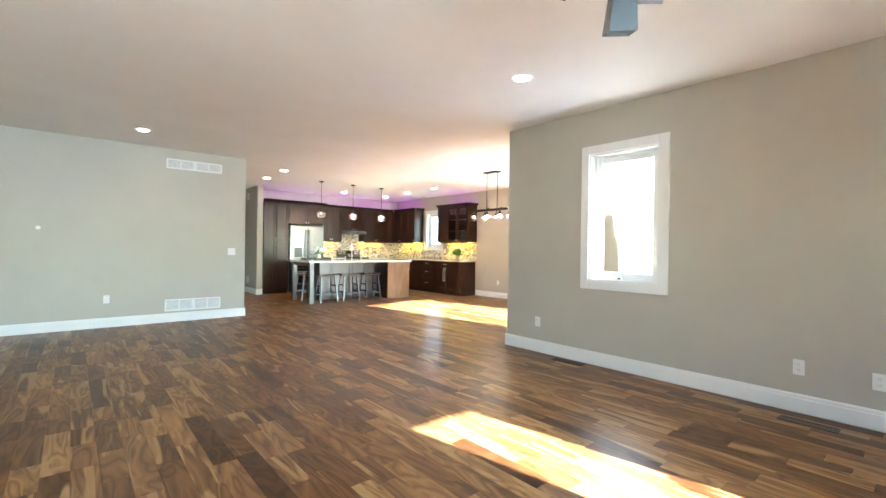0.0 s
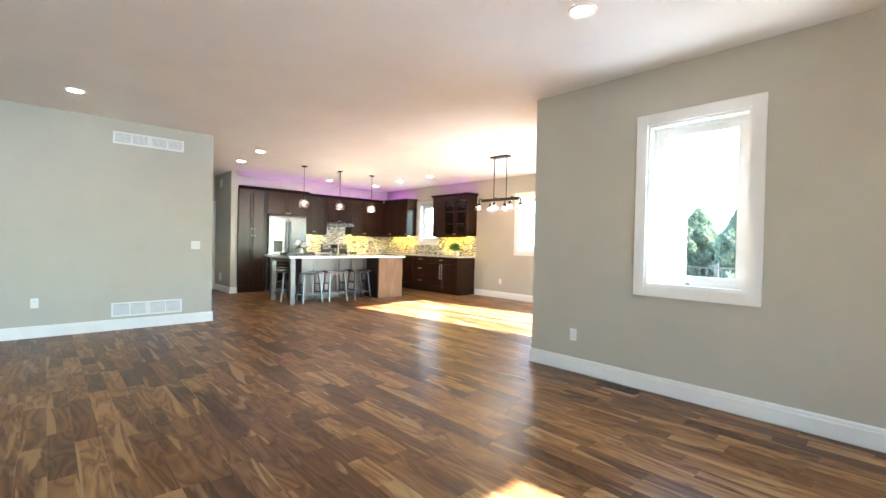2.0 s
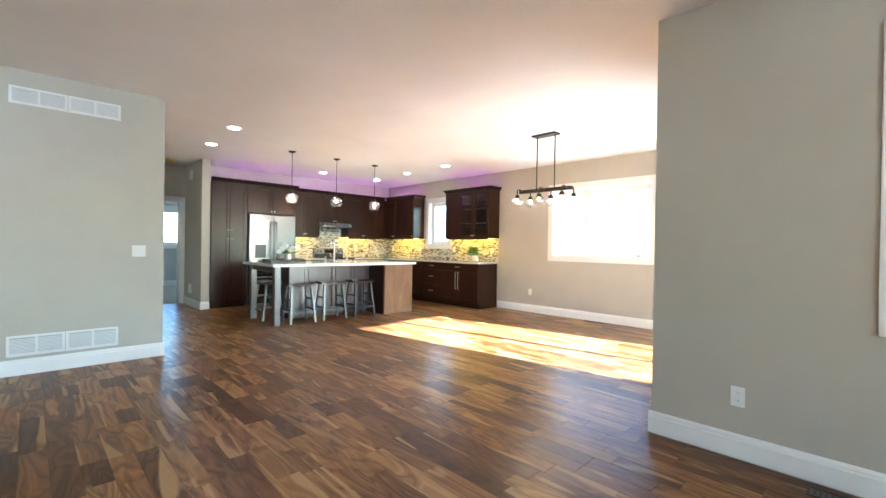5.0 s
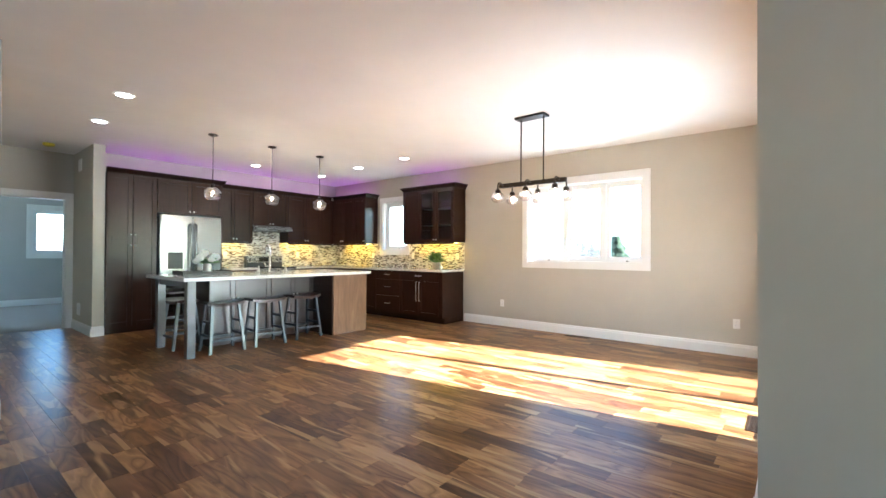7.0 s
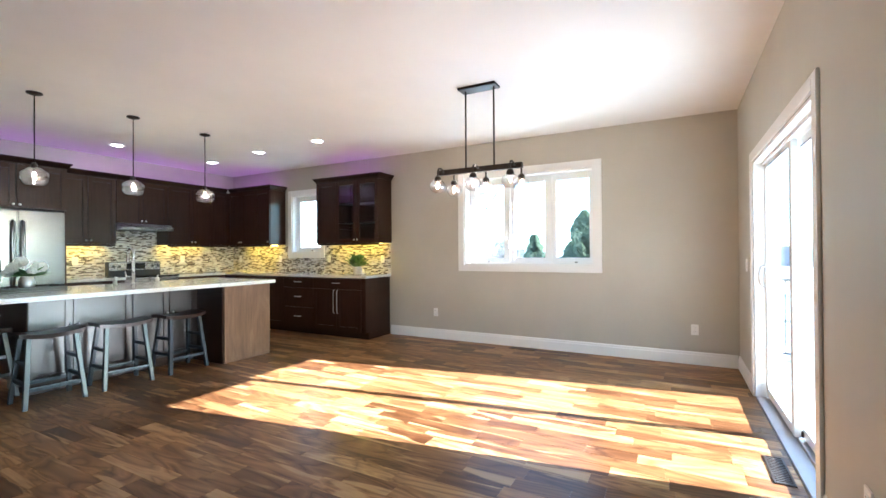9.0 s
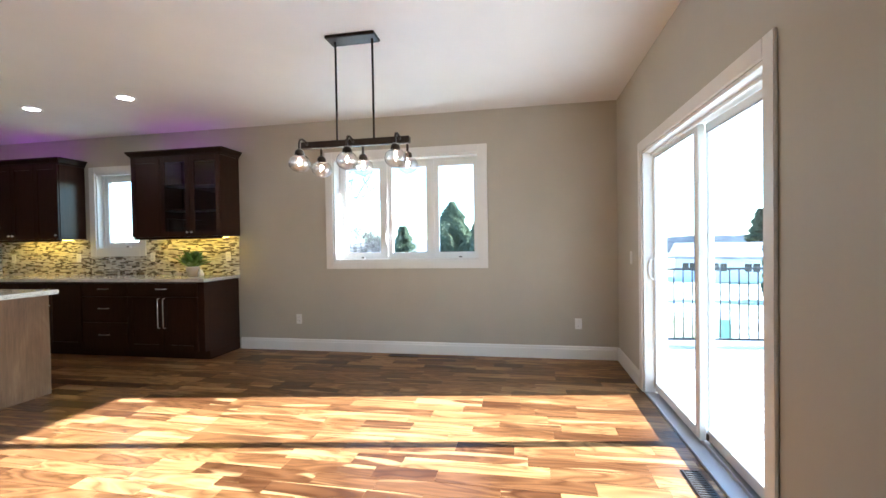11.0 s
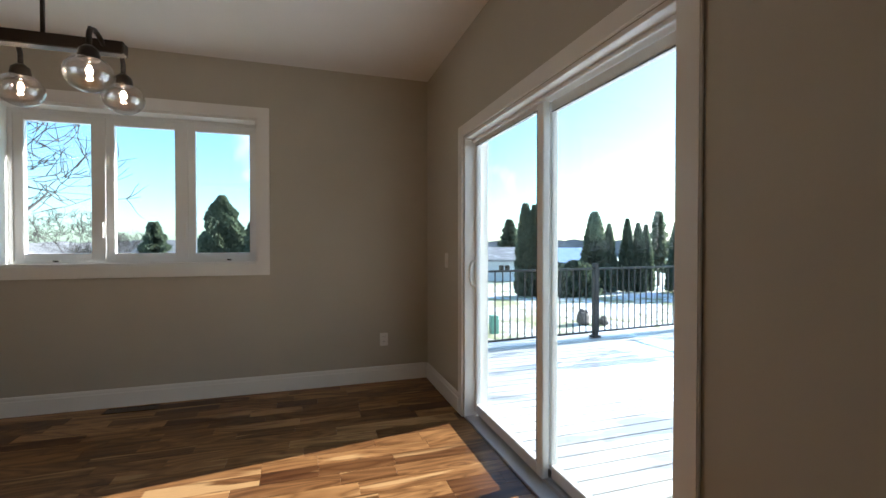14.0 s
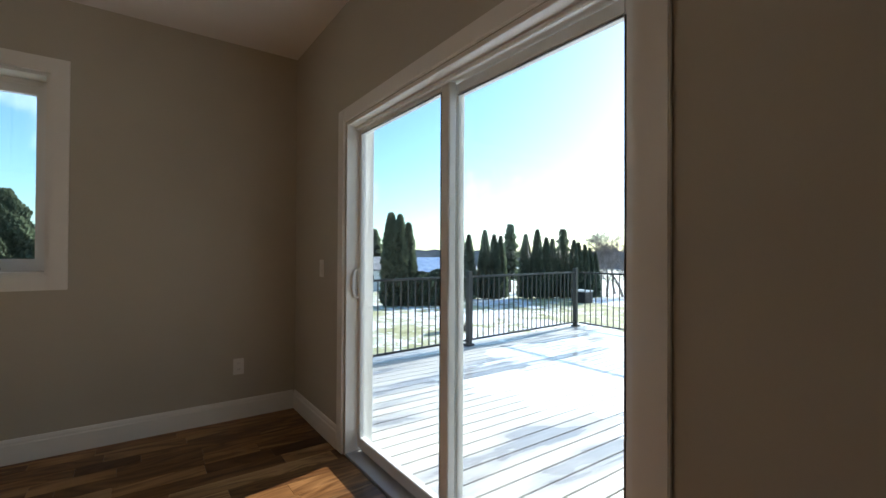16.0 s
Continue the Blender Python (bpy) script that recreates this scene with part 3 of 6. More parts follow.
def crown(parent, F, path, z0, name="crown_moulding"):
    """A flared moulding along a right-angled path of (along, outwards) points."""
    prof = [(0.0, 0.0), (0.008, 0.0), (0.008, 0.018), (0.022, 0.03), (0.045, 0.062), (0.05, 0.066), (0.05, 0.082), (0.0, 0.082)]
    bm = bmesh.new()
    rows = []
    for k, p in enumerate(path):
        dirs = []
        for a, b in ((k - 1, k), (k, k + 1)):
            if 0 <= a and b < len(path):
                d = Vector(path[b]) - Vector(path[a])
                d.normalize()
                dirs.append(Vector((-d.y, d.x)))
        off = dirs[0] if len(dirs) == 1 else dirs[0] + dirs[1]
        rows.append([bm.verts.new(F(p[0] + off.x * d, p[1] + off.y * d, z0 + z)) for d, z in prof])
    for a, b in zip(rows, rows[1:]):
        for i in range(len(prof)):
            j = (i + 1) % len(prof)
            bm.faces.new((a[i], a[j], b[j], b[i]))
    bm.faces.new(rows[0])
    bm.faces.new(rows[-1])
    bmesh.ops.recalc_face_normals(bm, faces=bm.faces)
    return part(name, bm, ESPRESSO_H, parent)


def cabinet(name, F, u0, u1, depth, z0, z1, label, toe=False):
    c = thing(name, F((u0 + u1) / 2, -depth / 2, z0), label, "cabinet")
    bm = bmesh.new()
    if toe:
        lbox(bm, F, u0, u1, -depth, 0, z0 + 0.1, z1, 0.001)
        lbox(bm, F, u0, u1, -depth, -0.07, z0, z0 + 0.1)
    else:
        lbox(bm, F, u0, u1, -depth, 0, z0, z1, 0.001)
    part("body", bm, ESPRESSO, c)
    return c


UB, UT = 1.40, 2.36      # upper cabinets
FY, FU = front_y(7.56), front_y(7.86)
# tall pantry, tower over the refrigerator
pantry = cabinet("pantry_cabinet", FY, -0.606, 0.03, 0.615, 0.0, UT, "tall espresso wood pantry with four shaker doors", True)
for a, b, s in ((-0.606, -0.284, 1), (-0.284, 0.03, -1)):
    for c, d, hz in ((0.11, 1.375, 1.30), (1.385, UT - 0.01, 1.46)):
        dd = shaker(pantry, FY, a, b, c, d)
        knob(dd, FY, b - 0.03 if s > 0 else a + 0.03, hz)
crown(pantry, FY, [(-0.606, 0.0), (0.03, 0.0)], UT - 0.01)
tower = cabinet("refrigerator_cabinet", FY, 0.032, 1.02, 0.615, 1.82, UT, "espresso wood cabinet above the refrigerator with two doors")
for a, b, s in ((0.034, 0.526, 1), (0.526, 1.018, -1)):
    dd = shaker(tower, FY, a, b, 1.825, UT - 0.01)
    knob(dd, FY, b - 0.03 if s > 0 else a + 0.03, 1.86)
crown(tower, FY, [(0.032, 0.0), (1.02, 0.0), (1.02, -0.615)], UT - 0.01)
bm = bmesh.new()
lbox(bm, FY, 1.0, 1.02, -0.615, 0.0, 0.0, 1.818, 0.001)
part("side_panel", bm, ESPRESSO, tower)
# uppers along the kitchen wall
up = cabinet("upper_cabinet", FU, 1.026, 1.715, 0.315, UB, UT, "espresso wood wall cabinet with two shaker doors")
for a, b, s in ((1.026, 1.37, 1), (1.37, 1.715, -1)):
    dd = shaker(up, FU, a, b, UB, UT - 0.01)
    knob(dd, FU, b - 0.03 if s > 0 else a + 0.03, UB + 0.05)
crown(up, FU, [(1.072, 0.0), (1.715, 0.0)], UT - 0.01)
up = cabinet("hood_cabinet", FU, 1.717, 2.455, 0.315, 1.72, UT, "short espresso wood cabinet above the range hood")
for a, b, s in ((1.717, 2.086, 1), (2.086, 2.455, -1)):
    dd = shaker(up, FU, a, b, 1.72, UT - 0.01)
    knob(dd, FU, b - 0.03 if s > 0 else a + 0.03, 1.76)
crown(up, FU, [(1.717, 0.0), (2.455, 0.0)], UT - 0.01)
up = cabinet("upper_cabinet", FU, 2.457, 3.245, 0.315, UB, UT, "espresso wood wall cabinet beside the range hood")
for a, b, s in ((2.457, 2.87, 1), (2.87, 3.245, -1)):
    dd = shaker(up, FU, a, b, UB, UT - 0.01)
    knob(dd, FU, b - 0.03 if s > 0 else a + 0.03, UB + 0.05)
crown(up, FU, [(2.457, 0.0), (3.245, 0.0)], UT - 0.01)
FR = front_x(3.55)
up = cabinet("corner_cabinet", FU, 3.247, 3.875, 0.315, UB, UT, "espresso wood corner wall cabinet")
shaker(up, FU, 3.247, 3.528, UB, UT - 0.01)
crown(up, FU, [(3.247, 0.0), (3.50, 0.0)], UT - 0.01)
up = cabinet("upper_cabinet", FR, 6.74, 7.838, 0.325, UB, UT, "espresso wood wall cabinet beside the kitchen window")
for a, b, s in ((6.745, 7.12, -1), (7.12, 7.49, 1), (7.49, 7.815, -1)):
    dd = shaker(up, FR, a, b, UB, UT - 0.01)
    knob(dd, FR, b - 0.03 if s > 0 else a + 0.03, UB + 0.05)
crown(up, FR, [(7.805, 0.0), (6.74, 0.0), (6.74, -0.325)][::-1], UT - 0.01).data.flip_normals()
for F_, a_, b_ in ((FU, 1.03, 1.71), (FU, 2.46, 3.55), (FR, 6.745, 7.83), (FR, 4.44, 5.65)):
    lr = thing("light_rail", F_((a_ + b_) / 2, 0.0, UB), "espresso wood light rail under the wall cabinets", "trim", "light rails")
    bm = bmesh.new()
    lbox(bm, F_, a_, b_, -0.02, 0.004, UB - 0.03, UB - 0.001, 0.003)
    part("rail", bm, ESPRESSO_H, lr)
# glazed cabinet, hollow
gc = thing("glass_door_cabinet", FR(5.04, -0.16, UB), "espresso wood wall cabinet with two glass doors", "cabinet")
bm = bmesh.new()
G0, G1 = 4.435, 5.655
lbox(bm, FR, G0, G0 + 0.02, -0.325, 0, UB, UT, 0.001)
lbox(bm, FR, G1 - 0.02, G1, -0.325, 0, UB, UT, 0.001)
lbox(bm, FR, 5.24, 5.258, -0.31, -0.002, UB + 0.02, UT - 0.02)
lbox(bm, FR, G0 + 0.02, G1 - 0.02, -0.325, 0, UB, UB + 0.02)
lbox(bm, FR, G0 + 0.02, G1 - 0.02, -0.325, 0, UT - 0.02, UT)
lbox(bm, FR, G0 + 0.02, G1 - 0.02, -0.325, -0.31, UB + 0.02, UT - 0.02)
part("body", bm, ESPRESSO, gc)
for z in (UB + 0.31, UB + 0.61):
    bm = bmesh.new()
    lbox(bm, FR, G0 + 0.022, 5.238, -0.30, -0.02, z, z + 0.018)
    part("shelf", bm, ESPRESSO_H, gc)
for a, b, gl, kn in ((5.25, G1, False, None), (4.845, 5.25, True, 4.875), (G0, 4.845, True, 4.815)):
    dd = shaker(gc, FR, a, b, UB, UT - 0.01, glazed=gl)
    if kn:
        knob(dd, FR, kn, UB + 0.05)
crown(gc, FR, [(G1, -0.325), (G1, 0.0), (G0, 0.0), (G0, -0.325)][::-1], UT - 0.01)

# base cabinets and worktops
BX, BY = front_x(3.28), front_y(7.58)


def drawers(c, F, a, b, zs):
    for z0, z1 in zs:
        dd = shaker(c, F, a, b, z0, z1, "drawer", flat=True)
        bar_pull(dd, F, (a + b) / 2, (z0 + z1) / 2 + 0.01, 0.13, False)


bc = cabinet("base_cabinet", BX, 4.475, 5.46, 0.595, 0.0, 0.88, "espresso wood base cabinet with a drawer over two doors", True)
drawers(bc, BX, 4.545, 5.46, [(0.72, 0.87)])
for a, b, s in ((4.545, 5.0, 1), (5.0, 5.46, -1)):
    dd = shaker(bc, BX, a, b, 0.11, 0.715)
    bar_pull(dd, BX, b - 0.035 if s > 0 else a + 0.035, 0.53, 0.34, True)
bc = cabinet("drawer_cabinet", BX, 5.462, 6.10, 0.595, 0.0, 0.88, "espresso wood drawer cabinet with three drawers", True)
drawers(bc, BX, 5.465, 6.10, [(0.72, 0.87), (0.42, 0.715), (0.11, 0.415)])
bc = cabinet("base_cabinet", BX, 6.102, 7.58, 0.595, 0.0, 0.88, "espresso wood base cabinet below the kitchen window", True)
for a, b, s in ((6.105, 6.6, 1), (6.6, 7.09, -1), (7.09, 7.55, 1)):
    dd = shaker(bc, BX, a, b, 0.11, 0.87)
    bar_pull(dd, BX, b - 0.035 if s > 0 else a + 0.035, 0.7, 0.2, True)
bc = cabinet("base_cabinet", BY, 1.026, 1.70, 0.595, 0.0, 0.88, "espresso wood base cabinet beside the range", True)
drawers(bc, BY, 1.03, 1.70, [(0.72, 0.87), (0.42, 0.715), (0.11, 0.415)])
bc = cabinet("base_cabinet", BY, 2.47, 3.875, 0.595, 0.0, 0.88, "espresso wood corner base cabinet", True)
for a, b, s in ((2.475, 2.87, 1), (2.87, 3.25, -1)):
    dd = shaker(bc, BY, a, b, 0.11, 0.87)
    bar_pull(dd, BY, b - 0.035 if s > 0 else a + 0.035, 0.7, 0.2, True)
piece("worktop", boxes((3.245, 4.445, 0.884, 3.872, 7.54, 0.92), (2.465, 7.545, 0.884, 3.872, 8.172, 0.92), bevel=0.004), TOPSTONE, "speckled pale granite worktop on the base cabinets", "worktop", (3.56, 6.0, 0.884))
piece("worktop", boxes((1.024, 7.545, 0.884, 1.705, 8.172, 0.92), bevel=0.004), TOPSTONE, "speckled pale granite worktop beside the range", "worktop", (1.36, 7.85, 0.884))
# range and hood
rg = thing("range", (2.085, 7.85, 0.0), "stainless steel range with a black glass cooktop", "range")
part("body", boxes((1.712, 7.57, 0.02, 2.458, 8.17, 0.905), bevel=0.004), STEEL_H, rg)
part("cooktop", boxes((1.712, 7.545, 0.906, 2.458, 8.06, 0.925), bevel=0.004), BLACKGLASS, rg, "black glass cooktop")
part("oven_door", boxes((1.73, 7.535, 0.25, 2.44, 7.568, 0.8), bevel=0.006), BLACKGLASS, rg)
bg = part("backguard", boxes((1.712, 8.06, 0.906, 2.458, 8.165, 1.135), bevel=0.008), BLACK, rg, "black control panel with a steel face")
part("face_plate", boxes((1.722, 8.0535, 1.005, 2.448, 8.0595, 1.128), bevel=0.002), STEEL_H, bg)
part("display", boxes((1.95, 8.048, 1.02, 2.22, 8.053, 1.11), bevel=0.002), BLACKGLASS, bg)
for u in (1.77, 1.85, 2.32, 2.40):
    bm = bmesh.new()
    tube(bm, [(u, 8.053, 1.065), (u, 8.03, 1.065)], 0.02, 12)
    part("control_knob", bm, BLACK, bg)
bm = bmesh.new()
tube(bm, [(1.78, 7.53, 0.74), (1.78, 7.49, 0.74), (2.39, 7.49, 0.74), (2.39, 7.53, 0.74)], 0.01, 8)
part("oven_handle", bm, STEEL_H, rg)
hd = thing("range_hood", (2.085, 7.9, 1.62), "slim stainless under-cabinet range hood", "hood")
bm = bmesh.new()
pr = [(8.17, 1.62), (7.68, 1.62), (7.68, 1.655), (7.78, 1.715), (8.17, 1.715)]
ends = [[bm.verts.new((x, y, z)) for y, z in pr] for x in (1.718, 2.454)]
for i in range(5):
    bm.faces.new((ends[0][i], ends[0][(i + 1) % 5], ends[1][(i + 1) % 5], ends[1][i]))
bm.faces.new(ends[0])
bm.faces.new(ends[1])
bmesh.ops.recalc_face_normals(bm, faces=bm.faces)
part("canopy", bm, STEEL_H, hd)
part("filter", boxes((1.80, 7.74, 1.612, 2.37, 8.1, 1.619)), GREYPLASTIC, hd)
# refrigerator
fr = thing("refrigerator", (0.5, 7.8, 0.0), "stainless steel french-door refrigerator with a water dispenser", "refrigerator")
part("body", boxes((0.06, 7.56, 0.02, 0.975, 8.15, 1.78), bevel=0.005), GREYPLASTIC, fr)
dl = part("door", boxes((0.06, 7.475, 0.64, 0.515, 7.556, 1.79), bevel=0.012), STEEL, fr)
dr = part("door", boxes((0.521, 7.475, 0.64, 0.975, 7.556, 1.79), bevel=0.012), STEEL, fr)
fz = part("freezer_drawer", boxes((0.06, 7.475, 0.05, 0.975, 7.556, 0.632), bevel=0.012), STEEL, fr)
for dd, u in ((dl, 0.475), (dr, 0.561)):
    bm = bmesh.new()
    tube(bm, [(u, 7.476, 0.86), (u, 7.43, 0.88), (u, 7.415, 1.0), (u, 7.415, 1.5), (u, 7.43, 1.64), (u, 7.476, 1.66)], 0.014, 10)
    part("handle", bm, STEEL, dd)
bm = bmesh.new()
tube(bm, [(0.16, 7.476, 0.56), (0.18, 7.42, 0.56), (0.86, 7.42, 0.56), (0.88, 7.476, 0.56)], 0.014, 10)
part("handle", bm, STEEL_H, fz)
dp = part("dispenser", boxes((0.155, 7.470, 0.93, 0.385, 7.4745, 1.31), bevel=0.002), STEEL_H, dl, "recessed water and ice dispenser")
bm = boxes((0.165, 7.466, 0.94, 0.375, 7.4695, 1.2))
part("recess", bm, BLACK, dl)
# light strips under and on the wall cabinets
for a, b in ((1.06, 1.68), (2.5, 3.2)):
    u = thing("under_cabinet_light", (a, 8.0, UB - 0.02), "slim warm yellow light strip under the wall cabinets", "strip light", "under-cabinet lights")
    part("housing", boxes((a, 8.03, UB - 0.014, b, 8.07, UB - 0.002)), PLASTIC, u)
    part("lens", boxes((a + 0.01, 8.035, UB - 0.018, b - 0.01, 8.065, UB - 0.0145)), UNDERGLOW, u)
for a, b in ((6.8, 7.75), (4.5, 5.6)):
    u = thing("under_cabinet_light", (3.7, a, UB - 0.02), "slim warm yellow light strip under the wall cabinets", "strip light", "under-cabinet lights")
    part("housing", boxes((3.72, a, UB - 0.014, 3.76, b, UB - 0.002)), PLASTIC, u)
    part("lens", boxes((3.725, a + 0.01, UB - 0.018, 3.755, b - 0.01, UB - 0.0145)), UNDERGLOW, u)
for spec in ((1.1, 8.0, 3.6, 8.03), (-0.5, 7.8, 0.95, 7.83), (3.70, 6.85, 3.73, 7.8), (3.70, 4.55, 3.73, 5.55)):
    x0, y0, x1, y1 = spec
    u = thing("light_strip", (x0, y0, UT), "purple light strip lying on top of the wall cabinets", "strip light", "strips above the cabinets")
    part("tape", boxes((x0, y0, UT + 0.001, x1, y1, UT + 0.004)), PLASTIC, u)
    part("diodes", boxes((x0 + 0.005, y0 + 0.005, UT + 0.0045, x1 - 0.005, y1 - 0.005, UT + 0.009)), PURPLEGLOW, u)


# ---- island ----
isl = thing("kitchen_island", (1.0, 5.8, 0.0), "espresso wood kitchen island with a granite top and open knee space", "island")
FK = front_y(5.6)
part("body", boxes((0.0, 5.6, 0.1, 1.52, 6.2, 0.878), (0.03, 5.66, 0.0, 1.52, 6.14, 0.1), bevel=0.002), ESPRESSO, isl)
part("end_block", boxes((1.522, 5.125, 0.0, 2.165, 6.2, 0.878), bevel=0.002), ESPRESSO, isl)
part("end_panel", boxes((1.54, 5.108, 0.0, 2.165, 5.1245, 0.876), bevel=0.002), PANELWOOD, isl, "wood end panel with a visible grain, its brown lightened by painted sheen")
for a, b, s in ((0.0, 0.325, 1), (0.325, 0.826, -1), (0.832, 1.2, 1), (1.2, 1.52, -1)):
    dd = shaker(isl, FK, a, b, 0.11, 0.865)
    dd.data.materials[0] = LACQUER
    knob(dd, FK, b - 0.03 if s > 0 else a + 0.03, 0.60)
for y in (5.155, 6.075):
    part("leg", boxes((-0.41, y, 0.0, -0.32, y + 0.09, 0.876), bevel=0.004), LACQUER, isl, "square dark post")
part("apron", boxes((-0.395, 5.25, 0.80, -0.345, 6.07, 0.876), bevel=0.002), ESPRESSO_H, isl)
piece("island_top", boxes((-0.49, 5.04, 0.88, 2.2, 6.25, 0.92), bevel=0.005), TOPSTONE, "pale speckled granite slab on the island", "worktop", (0.85, 5.65, 0.88))
fc = thing("faucet", (1.05, 6.02, 0.92), "tall chrome pull-down kitchen faucet", "faucet")
part("base", lathe([(0.0, 0), (0.027, 0), (0.027, 0.012), (0.02, 0.02), (0.019, 0.12), (0.0, 0.12)], 16, (1.05, 6.02, 0.92)), CHROME, fc)
bm = bmesh.new()
tube(bm, [(1.05, 6.02, 1.04), (1.05, 6.02, 1.24), (1.05, 6.03, 1.29), (1.05, 6.06, 1.315), (1.05, 6.1, 1.305), (1.05, 6.13, 1.27), (1.05, 6.135, 1.16)], [0.016, 0.016, 0.016, 0.016, 0.016, 0.017, 0.019], 12)
part("spout", bm, CHROME, fc)
bm = bmesh.new()
tube(bm, [(1.05, 6.02, 1.0), (0.98, 6.02, 1.0), (0.965, 6.02, 1.06)], [0.011, 0.01, 0.008], 8)
part("lever", bm, CHROME, fc)
for x in (0.86, 1.3):
    d = thing("soap_dispenser", (x, 6.0, 0.92), "small brushed metal soap pump on the island", "soap dispenser")
    part("bottle", lathe([(0, 0), (0.02, 0), (0.02, 0.05), (0.012, 0.058), (0, 0.058)], 12, (x, 6.0, 0.92)), NICKEL, d)
    bm = bmesh.new()
    tube(bm, [(x, 6.0, 0.975), (x, 6.0, 1.0), (x, 5.97, 1.0)], 0.006, 8)
    part("pump", bm, NICKEL, d)
# tray with vase and flowers
tr = thing("tray", (-0.02, 5.75, 0.92), "dark wooden serving tray with handles on the island", "tray")
part("base", boxes((-0.30, 5.58, 0.921, 0.28, 5.94, 0.933), bevel=0.003), ESPRESSO_H, tr)
for b in ((-0.30, 5.58, 0.934, 0.28, 5.594, 0.965), (-0.30, 5.926, 0.934, 0.28, 5.94, 0.965), (-0.30, 5.595, 0.934, -0.286, 5.925, 0.975), (0.266, 5.595, 0.934, 0.28, 5.925, 0.975)):
    part("rim", boxes(b, bevel=0.003), ESPRESSO_H, tr)
va = thing("flower_vase", (0.05, 5.76, 0.934), "silver glass vase with white hydrangea blooms and leaves", "vase")
part("vase", lathe([(0, 0.001), (0.045, 0.001), (0.052, 0.02), (0.058, 0.06), (0.05, 0.1), (0.042, 0.115), (0.047, 0.125), (0.043, 0.125), (0.038, 0.115), (0.045, 0.1), (0.05, 0.06), (0.045, 0.02), (0, 0.012)], 24, (0.05, 5.76, 0.934)), NICKEL, va, "mercury glass vase")
PETAL, _n, _l, _b = shader("white_petal", (0.78, 0.78, 0.72), 0.7)
LEAF, _n, _l, _b = shader("green_leaf", (0.07, 0.16, 0.035), 0.45)
l_r = _n.new("ShaderNodeNewGeometry").outputs["Random Per Island"]
_l.new(ramp(_n, _l, l_r, [(0.0, (0.035, 0.095, 0.02)), (1.0, (0.13, 0.26, 0.06))]), _b.inputs["Base Color"])


def petals(centre, radius, count, size, rng, squash=0.8):
    vs, fs = [], []
    for _ in range(count):
        d = Vector((rng.gauss(0, 1), rng.gauss(0, 1), rng.gauss(0, 1))).normalized()
        p = Vector(centre) + Vector((d.x, d.y, d.z * squash)) * radius * rng.uniform(0.85, 1.05)
        u = d.orthogonal().normalized()
        u.rotate(Matrix.Rotation(rng.random() * 6.28, 3, d))
        w = d.cross(u)
        k = len(vs)
        lift = d * size * 0.35
        vs += [p + u * size, p + w * size * 0.8 + lift, p - u * size, p - w * size * 0.8 + lift, p - d * size * 0.25]
        fs += [(k, k + 1, k + 4), (k + 1, k + 2, k + 4), (k + 2, k + 3, k + 4), (k + 3, k, k + 4)]
    bm = bmesh.new()
    me = bpy.data.meshes.new("tmp")
    me.from_pydata(vs, [], fs)
    bm.from_mesh(me)
    bpy.data.meshes.remove(me)
    return bm


def leaves(centre, count, rng, length, spread, up=0.5):
    """Pointed, folded leaves that spring from a centre."""
    vs, fs = [], []
    for _ in range(count):
        az = rng.random() * 6.283
        d = Vector((math.cos(az), math.sin(az), rng.uniform(up * 0.2, up * 2.2))).normalized()
        side = d.cross(Vector((0, 0, 1))).normalized()
        up_v = side.cross(d)
        ln = length * rng.uniform(0.6, 1.15)
        p = Vector(centre) + Vector((math.cos(az), math.sin(az), 0)) * spread * rng.random() * 0.5
        q = p + d * ln * 0.35
        k = len(vs)
        w = ln * 0.17
        vs += [p, q + d * ln * 0.1 + side * w, q + d * ln * 0.1 - side * w, q + d * ln * 0.12 - up_v * w * 0.4, p + d * ln - up_v * ln * 0.15]
        fs += [(k, k + 1, k + 3), (k, k + 3, k + 2), (k + 1, k + 4, k + 3), (k + 3, k + 4, k + 2)]
    bm = bmesh.new()
    me = bpy.data.meshes.new("tmp")
    me.from_pydata(vs, [], fs)
    bm.from_mesh(me)
    bpy.data.meshes.remove(me)
    return bm


rng = random.Random(3)
for c, r in (((-0.05, 5.73, 1.14), 0.05), ((0.13, 5.73, 1.14), 0.056), ((0.03, 5.82, 1.19), 0.05), ((-0.07, 5.8, 1.09), 0.04), ((0.06, 5.68, 1.11), 0.035)):
    part("bloom", petals(c, r, 240, 0.012, rng), PETAL, va)
part("foliage", leaves((0.05, 5.76, 1.06), 54, rng, 0.15, 0.1, 0.5), LEAF, va)
# plant and figure on the worktop
pl = thing("potted_plant", (3.6, 4.89, 0.92), "bushy green plant in a pale ribbed pot", "plant")
POT, _n, _l, _b = shader("pale_pot", (0.52, 0.45, 0.38), 0.6)
part("pot", lathe([(0, 0.001), (0.05, 0.001), (0.056, 0.01), (0.07, 0.1), (0.073, 0.12), (0.066, 0.12), (0.06, 0.105), (0, 0.1)], 24, (3.6, 4.89, 0.92)), POT, pl)
part("foliage", leaves((3.6, 4.89, 1.03), 190, rng, 0.2, 0.1, 2.4), LEAF, pl)
piece("bird_figure", lathe([(0, 0.0), (0.028, 0.004), (0.035, 0.025), (0.03, 0.048), (0.018, 0.062), (0.016, 0.075), (0.008, 0.088), (0, 0.09)], 16, (3.56, 4.74, 0.921)), PLASTIC, "small white ceramic bird figure", "figure", (3.56, 4.74, 0.921))


